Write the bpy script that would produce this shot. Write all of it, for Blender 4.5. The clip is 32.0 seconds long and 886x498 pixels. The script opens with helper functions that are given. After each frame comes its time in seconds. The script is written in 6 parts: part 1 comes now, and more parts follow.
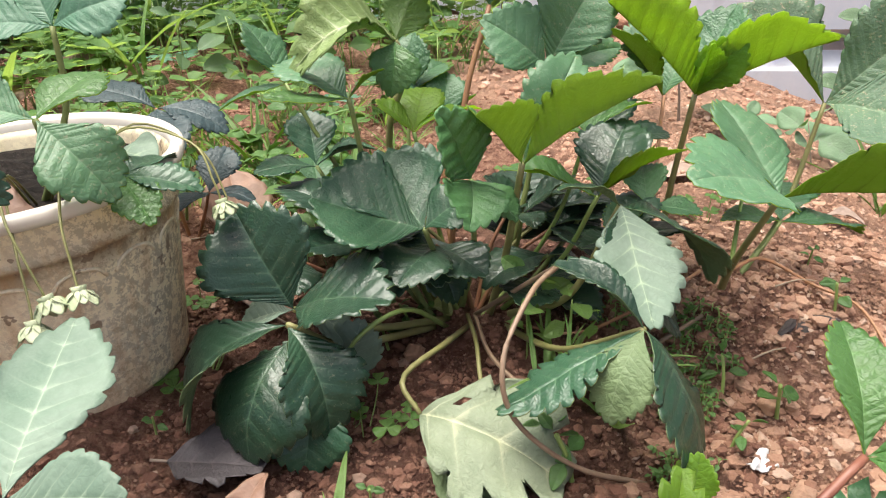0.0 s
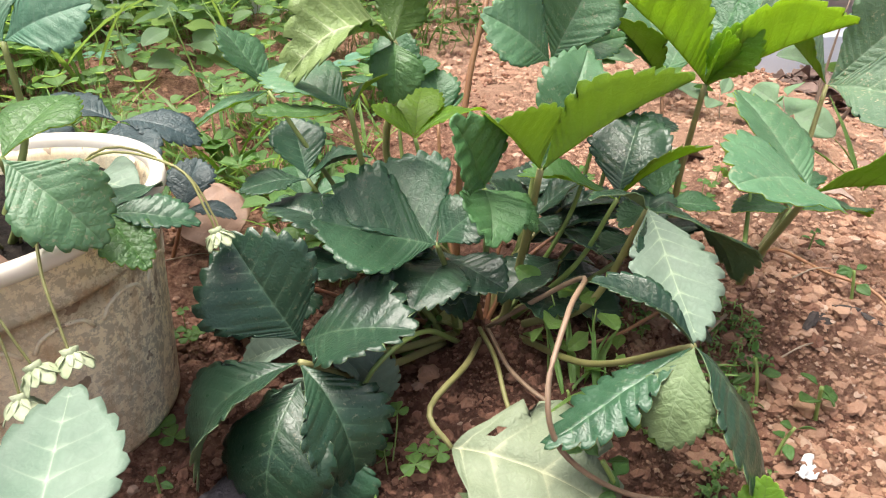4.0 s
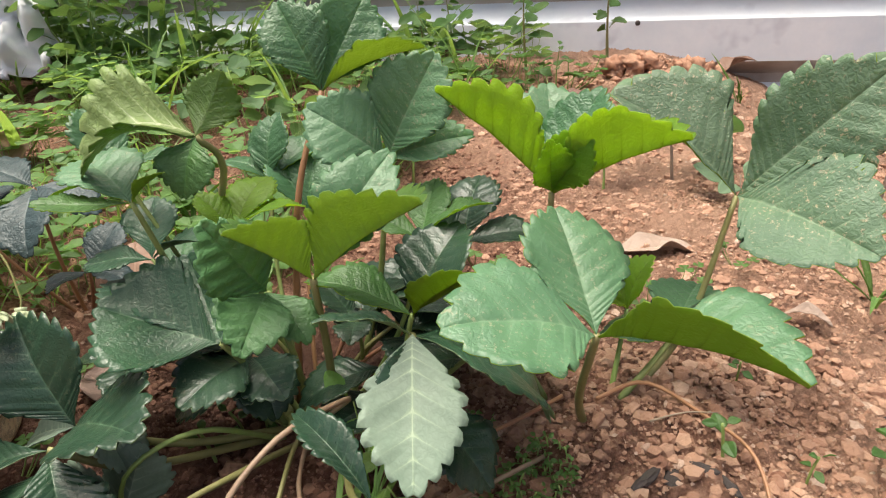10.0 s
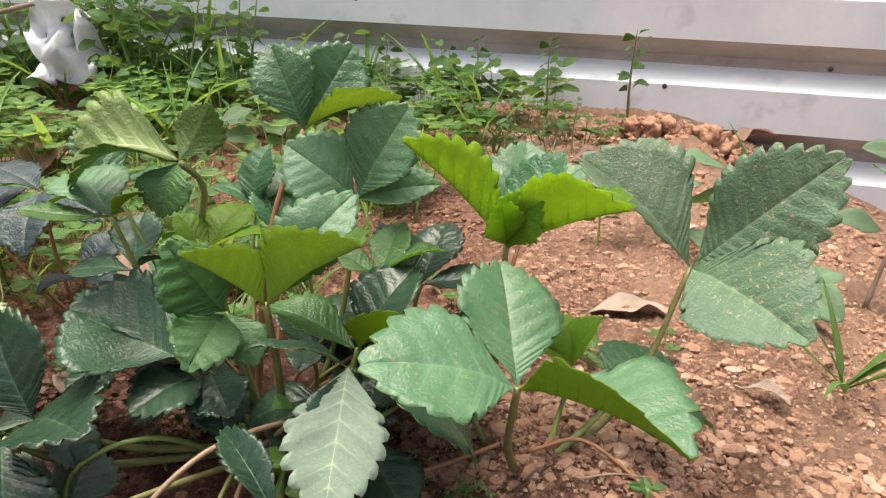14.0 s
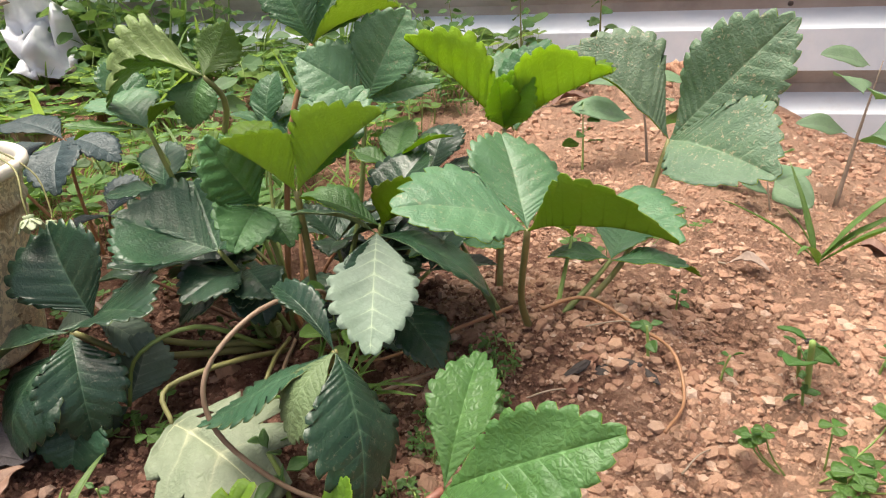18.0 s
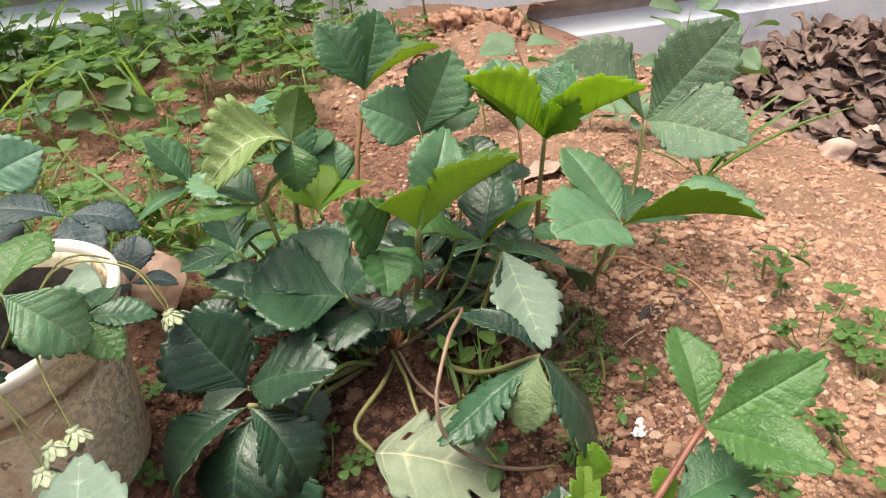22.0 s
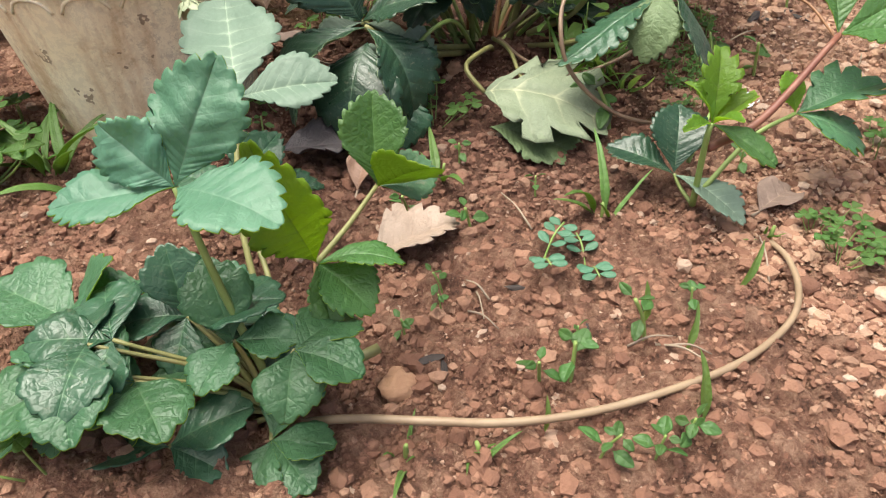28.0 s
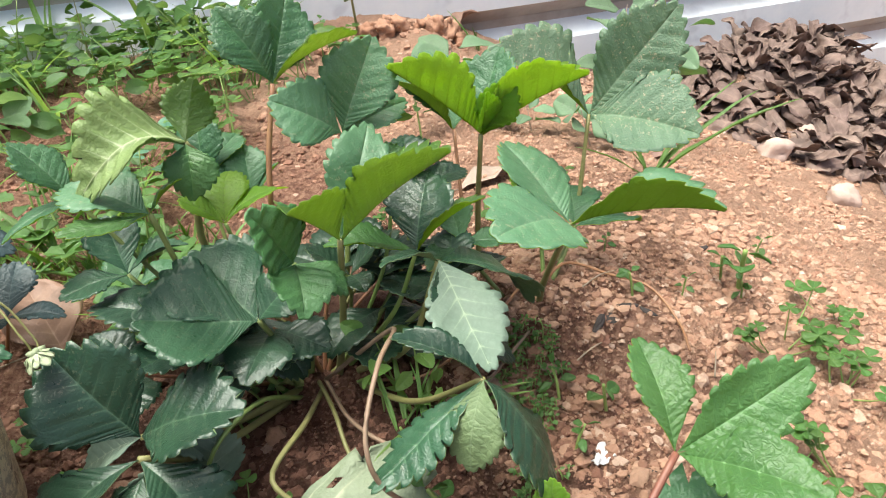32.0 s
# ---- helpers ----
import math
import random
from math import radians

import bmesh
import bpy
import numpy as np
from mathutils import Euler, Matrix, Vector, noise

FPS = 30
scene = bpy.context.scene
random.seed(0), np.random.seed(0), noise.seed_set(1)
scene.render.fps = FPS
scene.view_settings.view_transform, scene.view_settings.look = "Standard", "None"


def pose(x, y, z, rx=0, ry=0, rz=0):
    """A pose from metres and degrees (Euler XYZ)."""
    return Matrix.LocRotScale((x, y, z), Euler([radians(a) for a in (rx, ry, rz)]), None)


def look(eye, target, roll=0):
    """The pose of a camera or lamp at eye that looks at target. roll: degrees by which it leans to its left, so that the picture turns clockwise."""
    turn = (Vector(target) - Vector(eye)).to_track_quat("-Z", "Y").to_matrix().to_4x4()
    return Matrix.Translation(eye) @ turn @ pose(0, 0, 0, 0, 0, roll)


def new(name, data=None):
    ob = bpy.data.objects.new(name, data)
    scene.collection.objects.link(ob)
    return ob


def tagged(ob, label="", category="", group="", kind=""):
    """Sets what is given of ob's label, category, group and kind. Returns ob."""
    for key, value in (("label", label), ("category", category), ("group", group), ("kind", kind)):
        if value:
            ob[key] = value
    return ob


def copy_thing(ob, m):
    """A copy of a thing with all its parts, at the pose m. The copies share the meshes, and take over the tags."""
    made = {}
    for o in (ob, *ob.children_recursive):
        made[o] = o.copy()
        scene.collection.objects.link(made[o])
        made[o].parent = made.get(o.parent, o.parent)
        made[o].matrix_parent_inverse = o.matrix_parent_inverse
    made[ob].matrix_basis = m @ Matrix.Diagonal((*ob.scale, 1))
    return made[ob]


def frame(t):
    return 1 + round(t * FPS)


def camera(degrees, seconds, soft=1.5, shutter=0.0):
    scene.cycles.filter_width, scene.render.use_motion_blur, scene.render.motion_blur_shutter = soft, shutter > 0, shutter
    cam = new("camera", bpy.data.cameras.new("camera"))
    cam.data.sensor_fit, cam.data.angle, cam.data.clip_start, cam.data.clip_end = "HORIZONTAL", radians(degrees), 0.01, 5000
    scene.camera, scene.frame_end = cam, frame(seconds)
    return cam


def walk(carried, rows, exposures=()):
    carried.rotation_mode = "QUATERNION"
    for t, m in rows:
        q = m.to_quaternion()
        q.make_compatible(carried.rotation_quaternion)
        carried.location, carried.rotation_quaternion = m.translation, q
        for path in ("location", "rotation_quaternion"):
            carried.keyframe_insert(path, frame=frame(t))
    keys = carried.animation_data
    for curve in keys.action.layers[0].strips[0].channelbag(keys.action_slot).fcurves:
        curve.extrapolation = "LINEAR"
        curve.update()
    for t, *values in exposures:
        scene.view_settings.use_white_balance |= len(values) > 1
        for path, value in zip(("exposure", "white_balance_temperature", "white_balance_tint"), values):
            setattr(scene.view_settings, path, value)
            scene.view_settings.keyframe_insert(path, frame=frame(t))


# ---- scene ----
cam = camera(66.9, 32.0, soft=1.15)
PATH = [
    (0, (0.043, 0.026, 0.338), (-0.017, 1.793, -0.598), -2.4),
    (0.5, (0.035, 0.031, 0.344), (-0.04, 1.784, -0.617), -2.1),
    (1, (0.026, 0.038, 0.349), (-0.053, 1.791, -0.612), -2.9),
    (1.5, (0.005, 0.046, 0.36), (0.028, 1.786, -0.626), -1.0),
    (2, (-0.005, 0.054, 0.358), (0.044, 1.779, -0.654), -0.7),
    (2.5, (-0.012, 0.074, 0.351), (0.104, 1.767, -0.707), 1.1),
    (4.5, (0.02, 0.063, 0.344), (0.084, 1.809, -0.631), -4.9),
    (5, (0.04, 0.071, 0.343), (0.051, 1.824, -0.621), -5.5),
    (5.5, (0.062, 0.096, 0.356), (-0.032, 1.848, -0.605), -6.8),
    (6, (0.089, 0.116, 0.36), (-0.03, 1.872, -0.59), -7.7),
    (6.5, (0.115, 0.119, 0.371), (-0.013, 1.883, -0.564), -7.5),
    (7, (0.159, 0.13, 0.38), (0.048, 1.906, -0.533), -4.9),
    (7.5, (0.184, 0.129, 0.382), (0.066, 1.917, -0.505), -3.7),
    (8, (0.2, 0.124, 0.364), (0.074, 1.91, -0.528), -3.0),
    (8.5, (0.187, 0.124, 0.348), (-0.041, 1.885, -0.571), -5.2),
    (9, (0.184, 0.127, 0.349), (-0.095, 1.885, -0.562), -5.2),
    (9.5, (0.192, 0.122, 0.353), (-0.155, 1.88, -0.535), -5.8),
    (10, (0.21, 0.112, 0.356), (-0.14, 1.879, -0.515), -5.0),
    (10.5, (0.223, 0.112, 0.37), (-0.095, 1.894, -0.482), -4.6),
    (11, (0.222, 0.125, 0.391), (-0.119, 1.926, -0.409), -3.1),
    (11.5, (0.214, 0.139, 0.4), (-0.164, 1.944, -0.375), -4.0),
    (12, (0.231, 0.139, 0.383), (-0.139, 1.926, -0.434), -4.0),
    (12.5, (0.246, 0.13, 0.384), (-0.084, 1.925, -0.434), -3.3),
    (13, (0.252, 0.124, 0.383), (-0.091, 1.93, -0.404), -2.8),
    (13.5, (0.262, 0.111, 0.374), (-0.113, 1.919, -0.393), -0.9),
    (14, (0.256, 0.105, 0.366), (-0.18, 1.9, -0.401), -0.1),
    (14.5, (0.271, 0.084, 0.356), (-0.157, 1.882, -0.408), -0.9),
    (15, (0.263, 0.076, 0.343), (-0.151, 1.865, -0.452), -1.7),
    (15.5, (0.25, 0.082, 0.345), (-0.193, 1.861, -0.454), -2.2),
    (17.5, (0.261, 0.062, 0.324), (-0.16, 1.845, -0.478), -4.4),
    (18, (0.253, 0.032, 0.322), (-0.137, 1.822, -0.481), -4.5),
    (18.5, (0.235, 0.012, 0.332), (-0.108, 1.809, -0.477), -6.4),
    (19, (0.21, -0.007, 0.339), (0.01, 1.81, -0.471), -7.4),
    (19.5, (0.179, -0.013, 0.34), (0.053, 1.805, -0.486), -8.1),
    (20, (0.144, -0.007, 0.366), (0.094, 1.793, -0.506), -7.3),
    (20.5, (0.122, -0.008, 0.386), (0.164, 1.765, -0.539), -9.2),
    (21, (0.083, -0.006, 0.406), (0.199, 1.733, -0.575), -8.7),
    (21.5, (0.051, -0.005, 0.427), (0.238, 1.712, -0.582), -8.1),
    (22, (0.03, -0.011, 0.434), (0.294, 1.671, -0.616), -7.5),
    (22.5, (-0.008, -0.035, 0.42), (0.277, 1.636, -0.641), -7.3),
    (23, (-0.045, -0.06, 0.404), (0.21, 1.595, -0.689), -7.8),
    (23.5, (-0.062, -0.089, 0.389), (0.217, 1.567, -0.696), -8.9),
    (24, (-0.091, -0.112, 0.36), (0.185, 1.544, -0.726), -5.9),
    (24.5, (-0.102, -0.112, 0.332), (0.11, 1.523, -0.801), -5.7),
    (25, (-0.083, -0.104, 0.321), (0.064, 1.489, -0.88), -6.9),
    (25.5, (-0.068, -0.107, 0.314), (0.115, 1.475, -0.896), -6.7),
    (26, (-0.06, -0.098, 0.304), (0.201, 1.471, -0.909), -5.1),
    (26.5, (-0.073, -0.109, 0.291), (0.175, 1.462, -0.921), -2.4),
    (28.5, (-0.064, -0.105, 0.286), (0.092, 1.443, -0.972), -4.3),
    (29, (-0.059, -0.1, 0.287), (0.122, 1.453, -0.96), -4.5),
    (29.5, (-0.043, -0.086, 0.302), (0.173, 1.499, -0.899), -6.8),
    (30, (-0.027, -0.069, 0.317), (0.242, 1.531, -0.851), -8.1),
    (30.5, (-0.017, -0.054, 0.34), (0.322, 1.565, -0.785), -8.1),
    (31, (-0.001, -0.029, 0.349), (0.371, 1.587, -0.77), -6.1),
    (31.5, (0.034, 0.003, 0.387), (0.434, 1.634, -0.7), -7.1),
    (32, (0.05, 0.036, 0.395), (0.476, 1.703, -0.625), -7.1),
]
K = 0.87  # metres to one unit of the garden plan


def V(x, y, z):
    """A place of the garden plan, in metres; the bed's soil lies near plan height 0.045."""
    return Vector((x * K, y * K, (z - 0.045) * K))


walk(cam, [(t, look(V(*eye), V(*target), roll)) for t, eye, target, roll in PATH],
     exposures=[(0.0, 1.34, 6350, 10), (2.0, 1.34, 6350, 10), (5.0, 1.55, 6400, 9), (6.0, 1.65, 6450, 8), (7.0, 1.36, 6500, 9), (9.0, 1.16, 6650, 9),
                (15.0, 1.14, 6650, 9), (20.0, 1.22, 6650, 10), (22.0, 1.12, 6650, 9), (26.0, 1.2, 6400, 8), (29.0, 1.2, 6400, 6), (31.0, 1.24, 6250, 5), (32.0, 1.35, 6200, 4)])

# ---- sky and light: bright, softly overcast ----
world = bpy.data.worlds.new("sky")
scene.world = world
world.use_nodes = True
wn = world.node_tree
sky = wn.nodes.new("ShaderNodeTexSky")
sky.sky_type = "NISHITA"
sky.sun_disc = False
sky.sun_elevation = radians(74)
sky.sun_rotation = radians(200)
sky.air_density = 0.55
sky.dust_density = 5.0
sky.ozone_density = 0.2
wn.nodes["Background"].inputs["Strength"].default_value = 0.09
wn.links.new(sky.outputs[0], wn.nodes["Background"].inputs["Color"])
sun_data = bpy.data.lights.new("sun", "SUN")
sun_data.energy = 3.3
sun_data.angle = radians(40)
sun_data.color = (1.0, 0.93, 0.82)
sun = new("sun", sun_data)
sun.matrix_world = look((-0.6, 0.75, 3.2), (0, 0.3, 0))


# ---- materials ----
def mat(name):
    m = bpy.data.materials.new(name)
    m.use_nodes = True
    nt = m.node_tree
    return m, nt, nt.nodes["Principled BSDF"]


def node(nt, kind, **inputs):
    n = nt.nodes.new(kind)
    for k, v in inputs.items():
        n.inputs[k.replace("_", " ")].default_value = v
    return n


def ramp(nt, fac, stops):
    n = nt.nodes.new("ShaderNodeValToRGB")
    el = n.color_ramp.elements
    while len(el) < len(stops):
        el.new(0.5)
    for e, (p, c) in zip(el, stops):
        e.position, e.color = p, (*c, 1)
    nt.links.new(fac, n.inputs[0])
    return n.outputs[0]


def mix(nt, fac, a, b, kind="MIX"):
    n = nt.nodes.new("ShaderNodeMix")
    n.data_type, n.blend_type = "RGBA", kind
    for sock, val in ((n.inputs[0], fac), (n.inputs[6], a), (n.inputs[7], b)):
        if hasattr(val, "is_linked"):
            nt.links.new(val, sock)
        else:
            sock.default_value = val if not isinstance(val, tuple) else (*val, 1)
    return n.outputs[2]


def noise_tex(nt, scale, detail=4, rough=0.6):
    co = nt.nodes.new("ShaderNodeTexCoord")
    n = node(nt, "ShaderNodeTexNoise", Scale=scale, Detail=detail, Roughness=rough)
    nt.links.new(co.outputs["Object"], n.inputs["Vector"])
    return n.outputs[0]


def maths(nt, op, a, b=0.0):
    n = nt.nodes.new("ShaderNodeMath")
    n.operation = op
    for sock, val in zip(n.inputs, (a, b)):
        if hasattr(val, "is_linked"):
            nt.links.new(val, sock)
        else:
            sock.default_value = val
    return n.outputs[0]


def bump(nt, bsdf, height, strength, dist):
    n = node(nt, "ShaderNodeBump", Strength=strength, Distance=dist)
    nt.links.new(height, n.inputs["Height"])
    nt.links.new(n.outputs[0], bsdf.inputs["Normal"])
    return n.outputs[0]


def random_of(nt):
    return nt.nodes.new("ShaderNodeObjectInfo").outputs["Random"]


def vary(nt, col, amount):
    hs = nt.nodes.new("ShaderNodeHueSaturation")
    r = random_of(nt)
    nt.links.new(maths(nt, "ADD", maths(nt, "MULTIPLY", r, amount), 1 - amount / 2), hs.inputs["Value"])
    nt.links.new(maths(nt, "ADD", maths(nt, "MULTIPLY", r, amount * 0.06), 0.5 - amount * 0.03), hs.inputs["Hue"])
    nt.links.new(col, hs.inputs["Color"])
    return hs.outputs[0]


def leaf_material(name, dark, light, vein, rough=0.4, glow=0.22, dust=0.0, vein_amount=0.55, transmit=None, relief=0.3):
    """Leaf blade with paler veins read from the mesh, mottling, soft gloss and light that passes through."""
    m, nt, b = mat(name)
    base = ramp(nt, noise_tex(nt, 28, 3), [(0.3, dark), (0.7, light)])
    fine = noise_tex(nt, 260, 3)
    base = mix(nt, maths(nt, "MULTIPLY", fine, 0.3), base, tuple(c * 0.5 for c in dark))
    at = nt.nodes.new("ShaderNodeAttribute")
    at.attribute_name = "vein"
    sharp = maths(nt, "POWER", at.outputs["Fac"], 8.0)
    base = mix(nt, maths(nt, "MULTIPLY", sharp, vein_amount), base, vein)
    co = nt.nodes.new("ShaderNodeTexCoord")
    cells = nt.nodes.new("ShaderNodeTexVoronoi")
    cells.feature = "DISTANCE_TO_EDGE"
    cells.inputs["Scale"].default_value = 330
    wob = node(nt, "ShaderNodeTexNoise", Scale=220, Detail=2)
    nt.links.new(co.outputs["Object"], wob.inputs["Vector"])
    bent = nt.nodes.new("ShaderNodeVectorMath")
    bent.operation = "MULTIPLY_ADD"
    nt.links.new(wob.outputs["Color"], bent.inputs[0])
    bent.inputs[1].default_value = (0.006, 0.006, 0.006)
    nt.links.new(co.outputs["Object"], bent.inputs[2])
    nt.links.new(bent.outputs[0], cells.inputs["Vector"])
    net = ramp(nt, cells.outputs["Distance"], [(0.0, (0, 0, 0)), (0.5, (1, 1, 1))])
    base = mix(nt, 0.10, base, net, "MULTIPLY")
    if dust:
        spots = maths(nt, "GREATER_THAN", noise_tex(nt, 420, 5, 0.75), 0.6)
        zone = ramp(nt, noise_tex(nt, 22, 2), [(0.34, (0, 0, 0)), (0.52, (1, 1, 1))])
        base = mix(nt, maths(nt, "MULTIPLY", maths(nt, "MULTIPLY", spots, zone), dust), base, (0.38, 0.32, 0.21))
    else:
        flecks = maths(nt, "GREATER_THAN", noise_tex(nt, 520, 4, 0.8), 0.72)
        base = mix(nt, maths(nt, "MULTIPLY", flecks, 0.16), base, (0.4, 0.42, 0.3))
    base = vary(nt, base, 0.3)
    nt.links.new(base, b.inputs["Base Color"])
    nt.links.new(maths(nt, "ADD", maths(nt, "MULTIPLY", fine, 0.3), rough - 0.17), b.inputs["Roughness"])
    b.inputs["Specular IOR Level"].default_value = 0.45
    h = maths(nt, "ADD", maths(nt, "ADD", maths(nt, "MULTIPLY", net, 0.8), maths(nt, "MULTIPLY", noise_tex(nt, 420, 3), 0.6)), maths(nt, "MULTIPLY", sharp, -0.9))
    h = maths(nt, "ADD", h, maths(nt, "MULTIPLY", noise_tex(nt, 170, 3), 0.6))
    nrm = bump(nt, b, h, relief, 0.0015)
    tr = nt.nodes.new("ShaderNodeBsdfTranslucent")
    nt.links.new(nrm, tr.inputs["Normal"])
    if transmit:
        through_light = mix(nt, 0.5, transmit, base)
        through_light = mix(nt, maths(nt, "MULTIPLY", sharp, 0.85), through_light, tuple(c * 0.4 for c in transmit))
        nt.links.new(through_light, tr.inputs["Color"])
    else:
        nt.links.new(base, tr.inputs["Color"])
    mx = node(nt, "ShaderNodeMixShader", Fac=glow)
    nt.links.new(b.outputs[0], mx.inputs[1])
    nt.links.new(tr.outputs[0], mx.inputs[2])
    nt.links.new(mx.outputs[0], nt.nodes["Material Output"].inputs["Surface"])
    return m


LEAF = {
    "fresh": leaf_material("fresh light green leaf", (0.075, 0.205, 0.07), (0.14, 0.31, 0.125), (0.25, 0.43, 0.21), 0.45, 0.26, transmit=(0.5, 0.75, 0.12), vein_amount=0.6),
    "silver": leaf_material("silvery grey green leaf underside", (0.14, 0.22, 0.155), (0.22, 0.30, 0.225), (0.36, 0.45, 0.33), 0.6, 0.2, vein_amount=0.8, relief=0.12),
    "withered": leaf_material("withered black grey leaf", (0.03, 0.026, 0.028), (0.085, 0.075, 0.08), (0.12, 0.1, 0.1), 0.7, 0.03),
    "deep": leaf_material("deep blue green leaf", (0.027, 0.078, 0.039), (0.056, 0.137, 0.072), (0.13, 0.235, 0.13), 0.36, 0.12, dust=0.13, vein_amount=0.7, relief=0.18),
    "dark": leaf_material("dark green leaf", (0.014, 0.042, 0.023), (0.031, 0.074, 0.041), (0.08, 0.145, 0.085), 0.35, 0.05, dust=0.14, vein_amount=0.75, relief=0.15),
    "blue": leaf_material("blue green leaf", (0.042, 0.12, 0.052), (0.082, 0.19, 0.09), (0.18, 0.33, 0.16), 0.44, 0.25, transmit=(0.3, 0.6, 0.05), vein_amount=0.55),
    "mint": leaf_material("pale dusty blue green leaf", (0.07, 0.168, 0.08), (0.12, 0.247, 0.13), (0.22, 0.35, 0.2), 0.48, 0.18, dust=0.4, transmit=(0.4, 0.7, 0.08), vein_amount=0.6, relief=0.2),
    "mid": leaf_material("fresh green leaf", (0.06, 0.155, 0.045), (0.11, 0.23, 0.075), (0.18, 0.36, 0.12), 0.42, 0.35, transmit=(0.45, 0.75, 0.06), vein_amount=0.75),
    "thin": leaf_material("thin sunlit green leaf", (0.09, 0.19, 0.05), (0.155, 0.275, 0.085), (0.24, 0.38, 0.14), 0.42, 0.6, transmit=(0.72, 0.86, 0.16), vein_amount=0.75),
    "bright": leaf_material("young yellow green leaf", (0.15, 0.29, 0.035), (0.23, 0.40, 0.07), (0.34, 0.50, 0.15), 0.45, 0.66, transmit=(0.7, 0.92, 0.10)),
    "dusty": leaf_material("dusty green leaf", (0.085, 0.155, 0.09), (0.14, 0.225, 0.135), (0.22, 0.31, 0.19), 0.55, 0.22, dust=0.9, transmit=(0.25, 0.5, 0.04), vein_amount=0.75),
    "slate": leaf_material("purple grey leaf", (0.022, 0.046, 0.05), (0.045, 0.078, 0.082), (0.1, 0.14, 0.14), 0.5, 0.1, vein_amount=0.75),
    "lime": leaf_material("pale lime leaf underside", (0.22, 0.35, 0.10), (0.32, 0.45, 0.17), (0.60, 0.68, 0.42), 0.55, 0.35, vein_amount=1.0),
    "under": leaf_material("yellow green leaf underside", (0.24, 0.375, 0.05), (0.33, 0.48, 0.09), (0.12, 0.22, 0.03), 0.6, 0.66, transmit=(0.86, 1.0, 0.12), vein_amount=0.8),
    "under_dark": leaf_material("grey green leaf underside", (0.13, 0.2, 0.085), (0.2, 0.285, 0.13), (0.26, 0.35, 0.19), 0.6, 0.2),
    "olive": leaf_material("dull olive leaf underside", (0.17, 0.21, 0.06), (0.26, 0.30, 0.10), (0.34, 0.38, 0.18), 0.6, 0.3),
    "pale": leaf_material("silvery pale leaf underside", (0.185, 0.27, 0.195), (0.27, 0.355, 0.27), (0.44, 0.54, 0.37), 0.6, 0.2, vein_amount=0.8, relief=0.14),
    "wilt": leaf_material("wilted pale leaf underside", (0.15, 0.185, 0.115), (0.22, 0.255, 0.165), (0.4, 0.41, 0.27), 0.65, 0.1, vein_amount=0.9),
    "weed": leaf_material("weed leaf", (0.054, 0.138, 0.032), (0.108, 0.215, 0.062), (0.21, 0.35, 0.13), 0.5, 0.35, vein_amount=0.3, transmit=(0.5, 0.75, 0.15)),
    "herb": leaf_material("soft grey green weed leaf", (0.07, 0.15, 0.06), (0.125, 0.22, 0.10), (0.25, 0.36, 0.2), 0.55, 0.35, vein_amount=0.4, transmit=(0.5, 0.75, 0.2)),
    "clover": leaf_material("clover leaf", (0.07, 0.17, 0.034), (0.125, 0.235, 0.064), (0.32, 0.52, 0.22), 0.5, 0.45, vein_amount=0.2, transmit=(0.6, 0.85, 0.15)),
    "grass": leaf_material("grass blade", (0.1, 0.215, 0.045), (0.18, 0.305, 0.09), (0.36, 0.52, 0.2), 0.45, 0.4, vein_amount=0.3, transmit=(0.6, 0.85, 0.12)),
    "teal": leaf_material("soft teal green leaf", (0.08, 0.205, 0.125), (0.15, 0.31, 0.2), (0.27, 0.44, 0.3), 0.5, 0.3, vein_amount=0.4, transmit=(0.3, 0.65, 0.2), relief=0.15),
    "sage": leaf_material("soft sage weed leaf", (0.17, 0.28, 0.17), (0.26, 0.38, 0.24), (0.36, 0.46, 0.32), 0.65, 0.45, vein_amount=0.4, transmit=(0.5, 0.8, 0.2)),
    "brown": leaf_material("dry brown leaf", (0.17, 0.092, 0.066), (0.31, 0.18, 0.13), (0.36, 0.23, 0.17), 0.6, 0.1, vein_amount=0.5, relief=0.15),
    "litter": leaf_material("grey brown leaf litter", (0.12, 0.08, 0.066), (0.29, 0.2, 0.165), (0.36, 0.26, 0.21), 0.75, 0.05, vein_amount=0.5),
    "tan": leaf_material("tan dry leaf", (0.32, 0.235, 0.185), (0.45, 0.345, 0.28), (0.38, 0.27, 0.21), 0.65, 0.1, vein_amount=0.5),
}


def stem_material(name, a, b_, rough=0.5):
    m, nt, b = mat(name)
    col = ramp(nt, noise_tex(nt, 45, 4), [(0.3, a), (0.7, b_)])
    nt.links.new(vary(nt, col, 0.2), b.inputs["Base Color"])
    b.inputs["Roughness"].default_value = rough
    b.inputs["Subsurface Weight"].default_value = 0.08
    b.inputs["Subsurface Radius"].default_value = (0.002, 0.002, 0.001)
    bump(nt, b, noise_tex(nt, 700, 3), 0.3, 0.0006)
    return m


